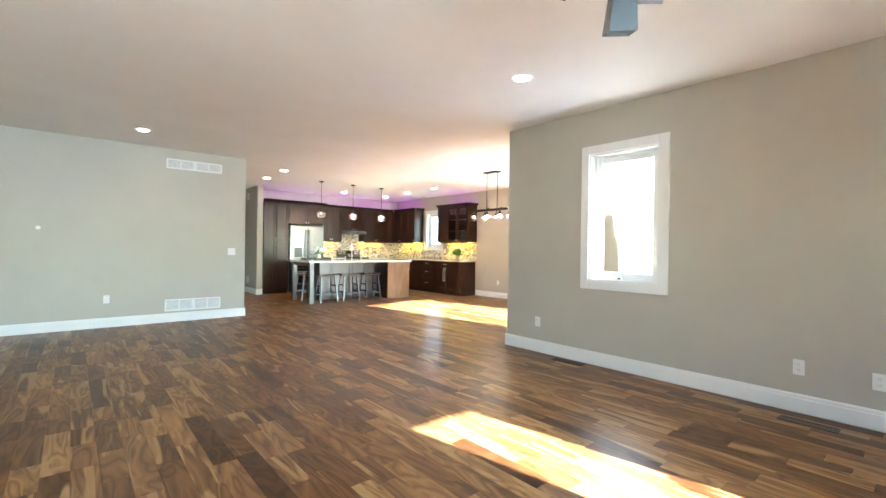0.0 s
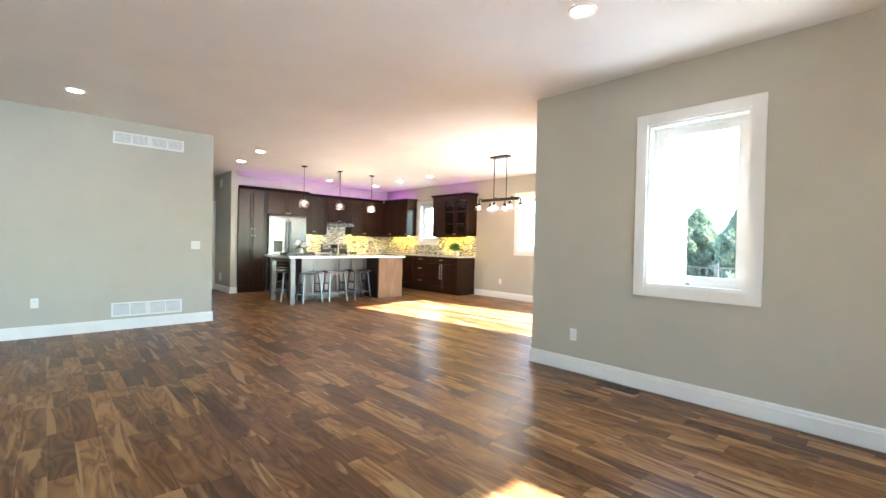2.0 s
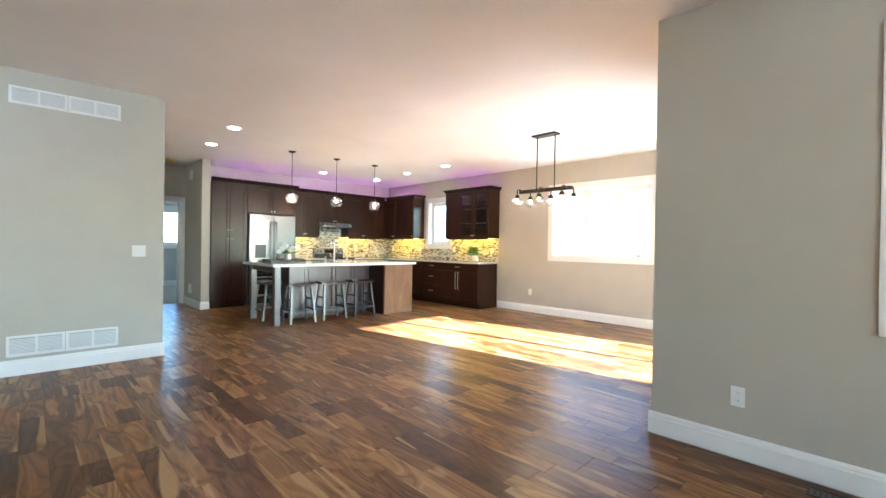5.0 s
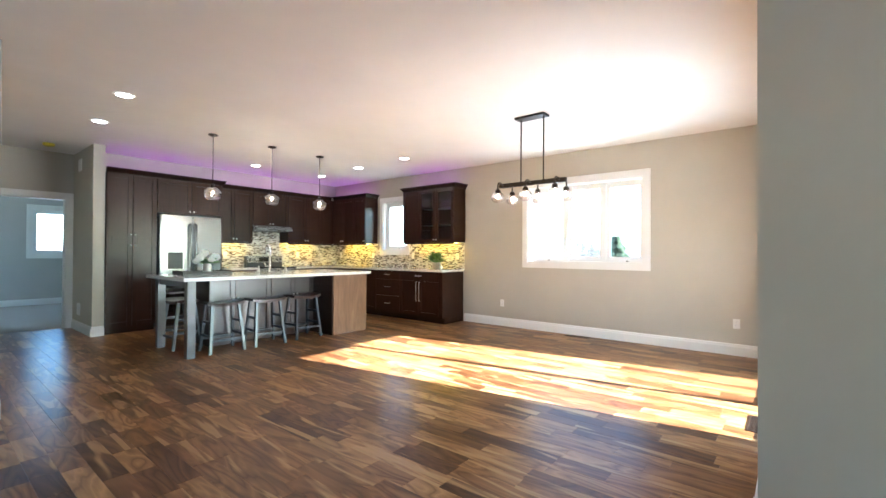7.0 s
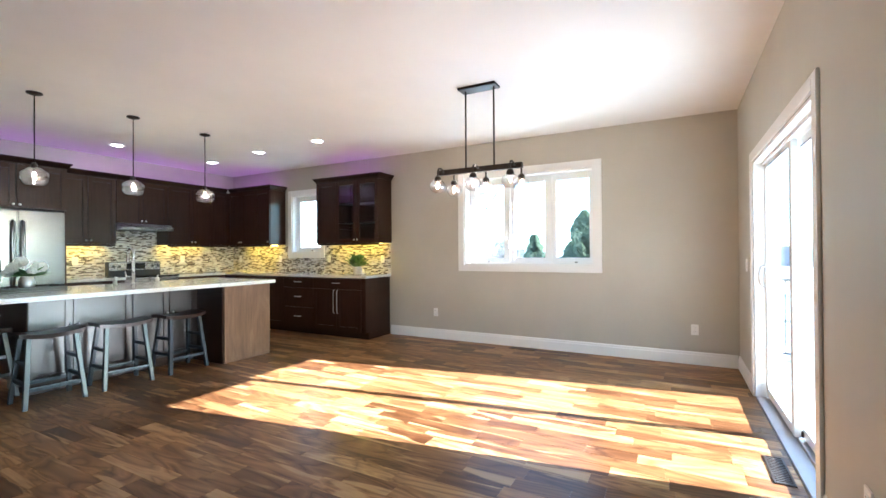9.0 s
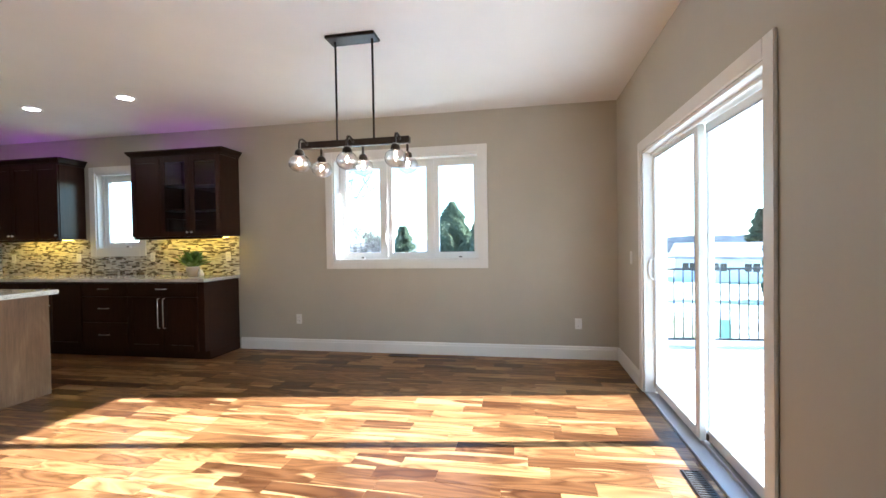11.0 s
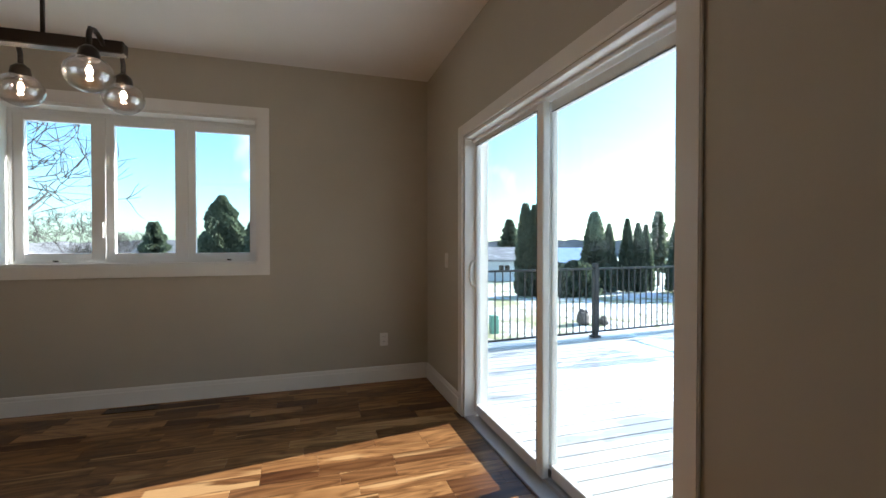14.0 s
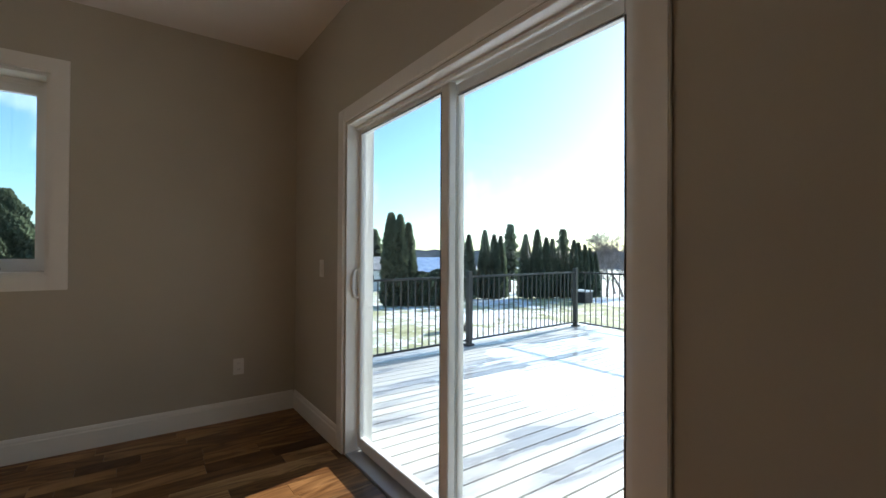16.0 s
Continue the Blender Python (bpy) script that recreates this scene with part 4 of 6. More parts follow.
# ---- stools ----
def saddle_stool(at, turn, first=None):
    if first is not None:
        return copy_thing(first, pose(*at, 0, 0, turn))
    st = thing("counter_stool", (0, 0, 0), "grey wooden saddle-seat counter stool tucked at the island", "stool", "stools at the island")
    bm = bmesh.new()
    nu, nv, L, D = 10, 4, 0.225, 0.135
    top, low = [], []
    for i in range(nu + 1):
        for j in range(nv + 1):
            u, v = -1 + 2 * i / nu, -1 + 2 * j / nv
            z = 0.595 + 0.022 * abs(u) ** 2.2 - 0.006 * v * v
            top.append(bm.verts.new((u * L, v * D * (1 - 0.05 * u * u), z)))
            low.append(bm.verts.new((u * L * 0.97, v * D * 0.95, z - 0.036)))
    at_ = lambda i, j: i * (nv + 1) + j
    for i in range(nu):
        for j in range(nv):
            bm.faces.new((top[at_(i, j)], top[at_(i + 1, j)], top[at_(i + 1, j + 1)], top[at_(i, j + 1)]))
            bm.faces.new((low[at_(i, j)], low[at_(i, j + 1)], low[at_(i + 1, j + 1)], low[at_(i + 1, j)]))
    for i in range(nu):
        for j in (0, nv):
            bm.faces.new((top[at_(i, j)], top[at_(i + 1, j)], low[at_(i + 1, j)], low[at_(i, j)]))
    for j in range(nv):
        for i in (0, nu):
            bm.faces.new((top[at_(i, j)], top[at_(i, j + 1)], low[at_(i, j + 1)], low[at_(i, j)]))
    bmesh.ops.recalc_face_normals(bm, faces=bm.faces)
    part("seat", bm, ESPRESSO_H, st, "dark curved saddle seat")

    def bar(p, q, w, d):
        b = bmesh.new()
        p, q = Vector(p), Vector(q)
        vs = []
        for c in (p, q):
            for sx, sy in ((-1, -1), (1, -1), (1, 1), (-1, 1)):
                vs.append(b.verts.new(c + Vector((sx * w / 2, sy * d / 2, 0))))
        b.faces.new(vs[3::-1])
        b.faces.new(vs[4:])
        for k in range(4):
            b.faces.new((vs[k], vs[(k + 1) % 4], vs[4 + (k + 1) % 4], vs[4 + k]))
        bmesh.ops.bevel(b, geom=b.edges[:], offset=0.003, segments=1, affect="EDGES")
        return b

    foot = lambda sx, sy: (sx * 0.20, sy * 0.165, 0.0)
    head = lambda sx, sy: (sx * 0.155, sy * 0.09, 0.585)
    mix = lambda sx, sy, z: tuple(Vector(foot(sx, sy)).lerp(Vector(head(sx, sy)), z / 0.585))
    for sx in (-1, 1):
        for sy in (-1, 1):
            part("leg", bar(foot(sx, sy), head(sx, sy), 0.034, 0.034), STOOLGREY, st)
    for sy, z in ((-1, 0.15), (1, 0.15)):
        a, b = mix(-1, sy, z), mix(1, sy, z)
        part("stretcher", boxes((a[0] + 0.015, a[1] - 0.012, z - 0.015, b[0] - 0.015, a[1] + 0.012, z + 0.015), bevel=0.003), STOOLGREY, st)
    for sx in (-1, 1):
        for z in (0.2, 0.36):
            a, b = mix(sx, -1, z), mix(sx, 1, z)
            part("stretcher", boxes((a[0] - 0.012, a[1] + 0.015, z - 0.015, a[0] + 0.012, b[1] - 0.015, z + 0.015), bevel=0.003), STOOLGREY, st)
    st.matrix_basis = pose(*at, 0, 0, turn)
    return st


s0 = saddle_stool((1.19, 5.37, 0), 2)
saddle_stool((0.615, 5.35, 0), -3, s0)
saddle_stool((0.06, 5.35, 0), -2, s0)
saddle_stool((-0.19, 5.95, 0), 92, s0)


# ---- lamps ----
def recessed(x, y):
    r = thing("recessed_light", (x, y, H), "lit white recessed ceiling downlight", "downlight", "recessed ceiling lights")
    part("trim_ring", lathe([(0.066, -0.001), (0.092, -0.001), (0.09, -0.006), (0.07, -0.009), (0.066, -0.001)], 28, (x, y, H)), PLASTIC, r)
    part("lens", lathe([(0, -0.002), (0.066, -0.002), (0.066, -0.005), (0, -0.006)], 28, (x, y, H)), LAMPGLOW, r)
    return r


for x, y in ((-1.26, -1.225), (-3.57, 3.265), (-1.07, 4.95), (-0.99, 6.2), (1.47, 7.27), (2.82, 7.24), (2.71, 5.98), (2.65, 4.765)):
    recessed(x, y)


def bulb(parent, x, y, z, r=0.022, lit=True):
    """A clear bulb with a glowing filament cage and a dark screw base."""
    b = part("bulb", lathe([(0, -1.25 * r), (0.55 * r, -1.1 * r), (r, -0.25 * r), (0.92 * r, 0.4 * r), (0.55 * r, 1.2 * r), (0.42 * r, 1.7 * r), (0, 1.7 * r)], 16, (x, y, z)), SHADEGLASS, parent, "clear lit filament bulb" if lit else "clear unlit filament bulb")
    b.visible_shadow = False
    bm = bmesh.new()
    for k in range(5):
        a = k * 1.2566
        tube(bm, [(x + 0.3 * r * math.cos(a), y + 0.3 * r * math.sin(a), z - 0.6 * r), (x + 0.42 * r * math.cos(a), y + 0.42 * r * math.sin(a), z), (x + 0.15 * r * math.cos(a), y + 0.15 * r * math.sin(a), z + 0.7 * r)], 0.09 * r, 5)
    part("filament", bm, BULBGLOW if lit else AMBER, b, "glowing warm filament" if lit else "dull amber filament")


def pendant(x, y):
    p = thing("pendant_light", (x, y, H), "clear glass pendant light on a thin dark rod", "pendant", "pendants over the island")
    part("canopy", lathe([(0, 0), (0.06, 0), (0.06, -0.012), (0.02, -0.026), (0, -0.026)], 24, (x, y, H - 0.001)), BRONZE, p)
    bm = bmesh.new()
    tube(bm, [(x, y, H - 0.02), (x, y, 2.09)], 0.005, 8)
    part("rod", bm, BRONZE, p)
    part("socket", lathe([(0, 0), (0.012, 0), (0.022, -0.02), (0.024, -0.055), (0, -0.055)], 16, (x, y, 2.10)), BRONZE, p)
    part("shade", lathe([(0.025, 0.0), (0.05, -0.012), (0.098, -0.05), (0.108, -0.085), (0.098, -0.125), (0.07, -0.16), (0.067, -0.16), (0.095, -0.124), (0.105, -0.085), (0.095, -0.051), (0.049, -0.015), (0.025, -0.003)], 32, (x, y, 2.055)), SHADEGLASS, p, "squat clear glass shade").visible_shadow = False
    bulb(p, x, y, 1.985, 0.023)


for x in (0.10, 0.92, 1.73):
    pendant(x, 5.75)

ch = thing("linear_chandelier", (1.97, 2.14, H), "dark bronze bar chandelier with six clear glass globes", "chandelier")
part("canopy", boxes((1.90, 1.96, H - 0.024, 2.04, 2.32, H - 0.001), bevel=0.004), BRONZE, ch)
for y in (1.995, 2.27):
    bm = bmesh.new()
    tube(bm, [(1.97, y, H - 0.02), (1.97, y, 2.015)], 0.0075, 10)
    part("rod", bm, BRONZE, ch)
part("bar", boxes((1.945, 1.735, 1.97, 1.995, 2.545, 2.018), bevel=0.003), BRONZE, ch)
for k, (y, s) in enumerate(((2.49, -1), (2.46, 1), (2.14, -1), (2.13, 1), (1.80, -1), (1.79, 1))):
    xg = 1.97 + s * 0.135
    dz = 0.03 if s < 0 else 0.045
    bm = bmesh.new()
    tube(bm, [(1.97 + s * 0.02, y, 1.995), (1.97 + s * 0.05, y, 2.012), (1.97 + s * 0.09, y, 2.02), (xg - s * 0.012, y, 2.01), (xg, y, 1.985), (xg, y, 1.935)], 0.009, 8)
    arm = part("arm", bm, BRONZE, ch)
    part("socket", lathe([(0, 0), (0.014, 0), (0.03, -0.015), (0.034, -0.04), (0.03, -0.05), (0, -0.05)], 18, (xg, y, 1.945)), BRONZE, arm)
    R = 0.075
    prof = []
    for t in range(29):
        a = math.pi * (1 - t / 28 * 0.86) - 0.36
        rib = 1 + (0.012 * math.sin(t * 1.6) if t > 12 else 0.0)
        prof.append((R * rib * math.sin(a), -R * math.cos(a) * 0.84))
    inner = [(max(r - 0.003, 0.002), z) for r, z in prof][::-1]
    part("globe", lathe([(r, -z * -1) for r, z in prof] + inner, 32, (xg, y, 1.845)), SHADEGLASS, arm, "clear glass globe").visible_shadow = False
    bulb(arm, xg, y, 1.858, 0.021)

# ceiling fan with glass lamp shades
fx, fy = -2.62, -2.95
fan = thing("ceiling_fan", (fx, fy, H), "dark ceiling fan with square frosted glass lamp shades", "ceiling fan")
part("canopy", lathe([(0, 0), (0.075, 0), (0.07, -0.03), (0.03, -0.06), (0, -0.06)], 24, (fx, fy, H - 0.001)), BRONZE, fan)
bm = bmesh.new()
tube(bm, [(fx, fy, H - 0.05), (fx, fy, 2.58)], 0.012, 10)
part("downrod", bm, BRONZE, fan)
part("motor", lathe([(0, 0), (0.06, 0), (0.11, -0.03), (0.12, -0.08), (0.09, -0.13), (0.05, -0.15), (0, -0.15)], 28, (fx, fy, 2.58)), BRONZE, fan)
for k in range(5):
    a = radians(97 + 72 * k)
    M = Matrix.Translation((fx, fy, 2.5)) @ Matrix.Rotation(a, 4, "Z") @ Matrix.Rotation(radians(12), 4, "X")
    bm = bmesh.new()
    box(bm, 0.17, -0.065, -0.004, 0.66, 0.065, 0.004, 0.003)
    box(bm, 0.09, -0.02, -0.006, 0.2, 0.02, 0.0035, 0.002)
    bmesh.ops.transform(bm, matrix=M, verts=bm.verts)
    part("blade", bm, ESPRESSO_H, fan)
FROST, _n, _l, _b = shader("seeded_grey_glass", (0.3, 0.36, 0.4), 0.25)
_b.inputs["Transmission Weight"].default_value = 0.75
for k in range(4):
    a = radians(45 + 90 * k)
    cx, cy = fx + 0.32 * math.cos(a), fy + 0.32 * math.sin(a)
    bm = bmesh.new()
    tube(bm, [(fx, fy, 2.45), (fx + 0.16 * math.cos(a), fy + 0.16 * math.sin(a), 2.44), (cx, cy, 2.41)], 0.009, 8)
    arm = part("arm", bm, BRONZE, fan)
    M = Matrix.Translation((cx, cy, 2.41)) @ Matrix.Rotation(a, 4, "Z") @ Matrix.Rotation(radians(-14), 4, "Y")
    bm = bmesh.new()
    hi, lo, th = 0.048, 0.062, 0.004
    ring = lambda h, z: [bm.verts.new(M @ Vector((sx * h, sy * h, z))) for sx, sy in ((-1, -1), (1, -1), (1, 1), (-1, 1))]
    rs = [ring(hi, 0.0), ring(lo, -0.19), ring(lo - th, -0.19), ring(hi - th, 0.0)]
    for p, q in zip(rs, rs[1:] + rs[:1]):
        for i in range(4):
            bm.faces.new((p[i], p[(i + 1) % 4], q[(i + 1) % 4], q[i]))
    bmesh.ops.recalc_face_normals(bm, faces=bm.faces)
    part("shade", bm, FROST, arm, "square grey glass shade")
    c = M @ Vector((0, 0, -0.085))
    bulb(arm, c.x, c.y, c.z, 0.018, False)


# ---- plates, vents, detectors ----
def wall_plate(name, axis, face, out, u, z, label, kind="outlet", w=0.072, h=0.117):
    F = wall_frame(axis, face, out)
    p = thing(name, F(u, 0.0, z), label, kind)
    bm = bmesh.new()
    lbox(bm, F, u - w / 2, u + w / 2, 0.001, 0.008, z - h / 2, z + h / 2, 0.003)
    part("plate", bm, PLASTIC, p)
    gangs = max(1, round(w / 0.072))
    for g in range(gangs):
        c = u + (g - (gangs - 1) / 2) * 0.046
        if kind == "outlet":
            for dz in (-0.022, 0.022):
                bm = bmesh.new()
                lbox(bm, F, c - 0.016, c + 0.016, 0.0081, 0.011, z + dz - 0.014, z + dz + 0.014, 0.003)
                s = part("socket", bm, PLASTIC, p)
                bm = bmesh.new()
                for du in (-0.006, 0.006):
                    lbox(bm, F, c + du - 0.0012, c + du + 0.0012, 0.0111, 0.0114, z + dz - 0.003, z + dz + 0.007)
                part("slot", bm, GREYPLASTIC, s)
        else:
            bm = bmesh.new()
            lbox(bm, F, c - 0.015, c + 0.015, 0.0081, 0.0125, z - 0.033, z + 0.033, 0.003)
            part("rocker", bm, PLASTIC, p)
    return p


for u, z in ((-0.485, 0.36), (-2.95, 0.345), (-3.39, 0.335)):
    wall_plate("outlet", "y", 0.0, 1, u, z, "white duplex outlet on the greige wall")
for u in (3.665, 0.41):
    wall_plate("outlet", "y", XD, 1, u, 0.38, "white duplex outlet on the dining wall")
wall_plate("outlet", "x", YL, 1, -3.88, 0.41, "white duplex outlet on the vent wall")
wall_plate("outlet", "x", 0.0, -1, 0.42, 0.36, "white duplex outlet beside the sliding door")
wall_plate("light_switch", "x", YL, 1, -2.19, 1.12, "white double rocker switch on the vent wall", "switch", 0.117)
wall_plate("light_switch", "x", 0.0, -1, 3.29, 1.11, "white rocker switch beside the sliding door", "switch")
for u in (1.345, 2.88):
    wall_plate("outlet", "x", YK - 0.012, 1, u, 1.16, "white outlet in the mosaic backsplash")
for u in (7.95, 6.86, 5.70, 4.60):
    wall_plate("outlet", "y", XD - 0.012, 1, u, 1.15, "white outlet in the mosaic backsplash")
th = thing("thermostat", (-4.62, YL, 1.44), "small white round thermostat", "thermostat")
bm = bmesh.new()
tube(bm, [(-4.62, YL - 0.001, 1.43), (-4.62, YL - 0.02, 1.43)], 0.026, 20)
part("dial", bm, PLASTIC, th)


VENTGREY, *_ = shader("grey_vent_back", (0.4, 0.4, 0.39), 0.7)


def return_vent(z0, z1):
    v = thing("return_vent", (-2.76, YL, (z0 + z1) / 2), "white slatted return air vent in two panels", "vent", "return air vents")
    for a, b in ((-3.155, -2.76), (-2.755, -2.355)):
        bm = bmesh.new()
        for c in ((a, z0, b, z0 + 0.02), (a, z1 - 0.02, b, z1), (a, z0 + 0.02, a + 0.02, z1 - 0.02), (b - 0.02, z0 + 0.02, b, z1 - 0.02), ((a + b) / 2 - 0.008, z0 + 0.02, (a + b) / 2 + 0.008, z1 - 0.02)):
            box(bm, c[0], YL - 0.011, c[1], c[2], YL - 0.001, c[3], 0.002)
        f = part("frame", bm, PLASTIC, v)
        part("backing", boxes((a + 0.02, YL - 0.002, z0 + 0.02, b - 0.02, YL - 0.0012, z1 - 0.02)), VENTGREY, v)
        n = int((z1 - z0 - 0.04) / 0.0125)
        for k in range(n):
            z = z0 + 0.022 + k * 0.0125
            bm = boxes((a + 0.02, YL - 0.008, z, b - 0.02, YL - 0.0025, z + 0.006))
            part("slat", bm, PLASTIC, f)


return_vent(2.43, 2.585)
return_vent(0.17, 0.355)
for z in (2.52, 0.33):
    v = thing("wall_vent", (-0.752, 8.31, z), "small white hall wall vent", "vent")
    part("frame", boxes((-0.762, 8.22, z - 0.09, -0.752, 8.40, z + 0.09), bevel=0.002), PLASTIC, v)
    for k in range(8):
        part("slat", boxes((-0.766, 8.235, z - 0.07 + k * 0.018, -0.7625, 8.385, z - 0.06 + k * 0.018)), PLASTIC, v)


def floor_register(x0, y0, x1, y1, material, label):
    v = thing("floor_register", ((x0 + x1) / 2, (y0 + y1) / 2, 0.0), label, "floor vent")
    bm = bmesh.new()
    long_y = (y1 - y0) > (x1 - x0)
    for c in ((x0, y0, x1, y0 + 0.012), (x0, y1 - 0.012, x1, y1), (x0, y0 + 0.012, x0 + 0.012, y1 - 0.012), (x1 - 0.012, y0 + 0.012, x1, y1 - 0.012)):
        box(bm, c[0], c[1], 0.0005, c[2], c[3], 0.006, 0.0015)
    part("frame", bm, material, v)
    part("backing", boxes((x0 + 0.012, y0 + 0.012, 0.0004, x1 - 0.012, y1 - 0.012, 0.0012)), GREYPLASTIC, v)
    n = int(((y1 - y0) if long_y else (x1 - x0)) / 0.022) - 1
    for k in range(n):
        if long_y:
            y = y0 + 0.016 + k * 0.022
            b = (x0 + 0.012, y, 0.0014, x1 - 0.012, y + 0.009, 0.005)
        else:
            x = x0 + 0.016 + k * 0.022
            b = (x, y0 + 0.012, 0.0014, x + 0.009, y1 - 0.012, 0.005)
        part("slat", boxes(b), material, v)


floor_register(-0.20, -1.18, -0.09, -0.82, VENTBRONZE, "dark brown floor register by the baseboard")
floor_register(-0.31, -3.22, -0.2, -2.88, VENTBRONZE, "dark brown floor register by the baseboard")
floor_register(3.72, 2.16, 3.83, 2.50, VENTBRONZE, "dark brown floor register by the baseboard")
floor_register(1.27, 0.035, 1.63, 0.135, VENTBRONZE, "dark brown floor register before the sliding door")
sm = thing("smoke_detector", (-1.16, 8.02, H), "yellow-capped smoke detector on the ceiling", "smoke detector")
YELLOW, *_ = shader("yellow_dust_cap", (0.65, 0.55, 0.04), 0.4)
part("base", lathe([(0, 0), (0.075, 0), (0.075, -0.012), (0, -0.012)], 24, (-1.16, 8.02, H - 0.001)), PLASTIC, sm)
part("cap", lathe([(0, -0.0125), (0.07, -0.0125), (0.066, -0.04), (0.05, -0.05), (0, -0.05)], 24, (-1.16, 8.02, H - 0.001)), YELLOW, sm, "yellow plastic dust cap")


# ---- outside: deck, yard, trees, houses ----
DZ = -0.13
RXX, RY0, RY1 = 5.5, -5.65, 0.42
DECK, _n, _l, _b = shader("grey_composite_board", (0.42, 0.40, 0.37), 0.5)
_rand = _n.new("ShaderNodeObjectInfo").outputs["Random"]
_snow = noise_of(_n, _l, place(_n, _l, (0.75, 0.5, 1)), 1.0, 5, 0.55, 0.5)
_wet = noise_of(_n, _l, place(_n, _l, (1.6, 0.35, 1)), 1.1, 4, 0.6, 0.8)
_c = mixc(_n, _l, 1.0, ramp(_n, _l, noise_of(_n, _l, place(_n, _l, (30, 1.2, 1)), 3, 4), [(0.3, (0.5, 0.495, 0.48)), (0.7, (0.62, 0.61, 0.59))]), ramp(_n, _l, _wet, [(0.42, (0.62, 0.63, 0.68)), (0.55, (1, 1, 1))]), "MULTIPLY")
_c = mixc(_n, _l, 1.0, _c, ramp(_n, _l, _rand, [(0.0, (0.86, 0.86, 0.86)), (1.0, (1.08, 1.07, 1.05))]), "MULTIPLY")
# melting snow lies in the open middle of the deck and ends unevenly on each board
_sep = _n.new("ShaderNodeSeparateXYZ")
_l.new(_n.new("ShaderNodeNewGeometry").outputs["Position"], _sep.inputs[0])
_far = _n.new("ShaderNodeMapRange")
_l.new(_sep.outputs[1], _far.inputs["Value"])
for _k, _v in (("From Min", -1.2), ("From Max", -2.3), ("To Min", -0.22), ("To Max", 0.1)):
    _far.inputs[_k].default_value = _v
_edge = _n.new("ShaderNodeMapRange")
_l.new(_sep.outputs[0], _edge.inputs["Value"])
for _k, _v in (("From Min", 4.75), ("From Max", 5.15), ("To Min", 0.0), ("To Max", -0.2)):
    _edge.inputs[_k].default_value = _v
_sum = _snow
for _o in (_far.outputs[0], _edge.outputs[0], remap(_n, _l, _rand, -0.05, 0.05)):
    _a = _n.new("ShaderNodeMath")
    _l.new(_sum, _a.inputs[0])
    _l.new(_o, _a.inputs[1])
    _sum = _a.outputs[0]
_f = ramp(_n, _l, _sum, [(0.5, (0, 0, 0)), (0.525, (1, 1, 1))])
_l.new(mixc(_n, _l, _f, _c, (0.8, 0.82, 0.86)), _b.inputs["Base Color"])
_l.new(ramp(_n, _l, _wet, [(0.4, (0.09, 0.09, 0.09)), (0.52, (0.55, 0.55, 0.55))]), _b.inputs["Roughness"])
bump(_n, _l, _b, _f, 0.5, 0.012)
deck = setting("deck", boxes((0.2, RY0 - 0.12, DZ - 0.2, RXX + 0.1, -0.2, DZ - 0.035), (4.2, -0.2, DZ - 0.2, RXX + 0.1, RY1 + 0.1, DZ - 0.035)), BLACK, "raised deck of pale grey composite boards with melting snow")
x = 0.2
board_mesh = {}
while x < RXX + 0.1:
    w = min(0.138, RXX + 0.1 - x)
    y1 = -0.17 if x < 4.16 else RY1 + 0.12
    key = (round(w, 3), y1)
    if key not in board_mesh:
        board_mesh[key] = mesh_of("board", boxes((0, RY0 - 0.14, -0.03, w - 0.009, y1, 0), bevel=0.003), DECK)
    ob = new("board", board_mesh[key])
    ob.location = (x, 0, DZ)
    ob.parent = deck
    x += 0.138


def railing(p, q, posts, skew=0.0):
    """Black metal railing from p to q in plan: top and bottom rail, pickets, posts with caps."""
    p, q = Vector(p), Vector(q)
    d = (q - p).normalized()
    along_y = abs(d.y) > 0.5
    r = thing("deck_railing", ((p.x + q.x) / 2, (p.y + q.y) / 2, DZ), "black metal deck railing with slim pickets", "railing", "deck railings")
    w = Vector((0.02, 0.0)) if along_y else Vector((0.0, 0.02))
    for z0, z1 in ((DZ + 0.99, DZ + 1.018), (DZ + 0.07, DZ + 0.095)):
        part("rail", boxes((min(p.x, q.x) - w.x, min(p.y, q.y) - w.y, z0, max(p.x, q.x) + w.x, max(p.y, q.y) + w.y, z1), bevel=0.006), RAILBLACK, r)
    n = int((q - p).length / 0.113)
    me = None
    for k in range(1, n):
        c = p + (q - p) * k / n
        if any((c - Vector(s)).length < 0.06 for s in posts):
            continue
        if me is None:
            ob = part("picket", boxes((c.x - 0.0065, c.y - 0.0065, DZ + 0.09, c.x + 0.0065, c.y + 0.0065, DZ + 0.995)), RAILBLACK, r)
            me, c0 = ob.data, c
        else:
            ob = new("picket", me)
            ob.parent = r
            ob.location = (c.x - c0.x, c.y - c0.y, 0)
    for s in posts:
        po = part("post", boxes((s[0] - 0.035, s[1] - 0.035, DZ, s[0] + 0.035, s[1] + 0.035, DZ + 1.06), (s[0] - 0.06, s[1] - 0.06, DZ + 0.001, s[0] + 0.06, s[1] + 0.06, DZ + 0.03), bevel=0.004), RAILBLACK, r)
        part("post_cap", boxes((s[0] - 0.042, s[1] - 0.042, DZ + 1.06, s[0] + 0.042, s[1] + 0.042, DZ + 1.085), bevel=0.008), RAILBLACK, po)
    r.rotation_euler = (0, 0, skew)


railing((RXX - 0.17, RY0), (RXX - 0.17, RY1), [(RXX - 0.17, RY0), (RXX - 0.17, -2.95), (RXX - 0.17, -0.3)], 0.07)
railing((0.3, RY0), (RXX - 0.05, RY0), [(2.8, RY0), (0.3, RY0)])

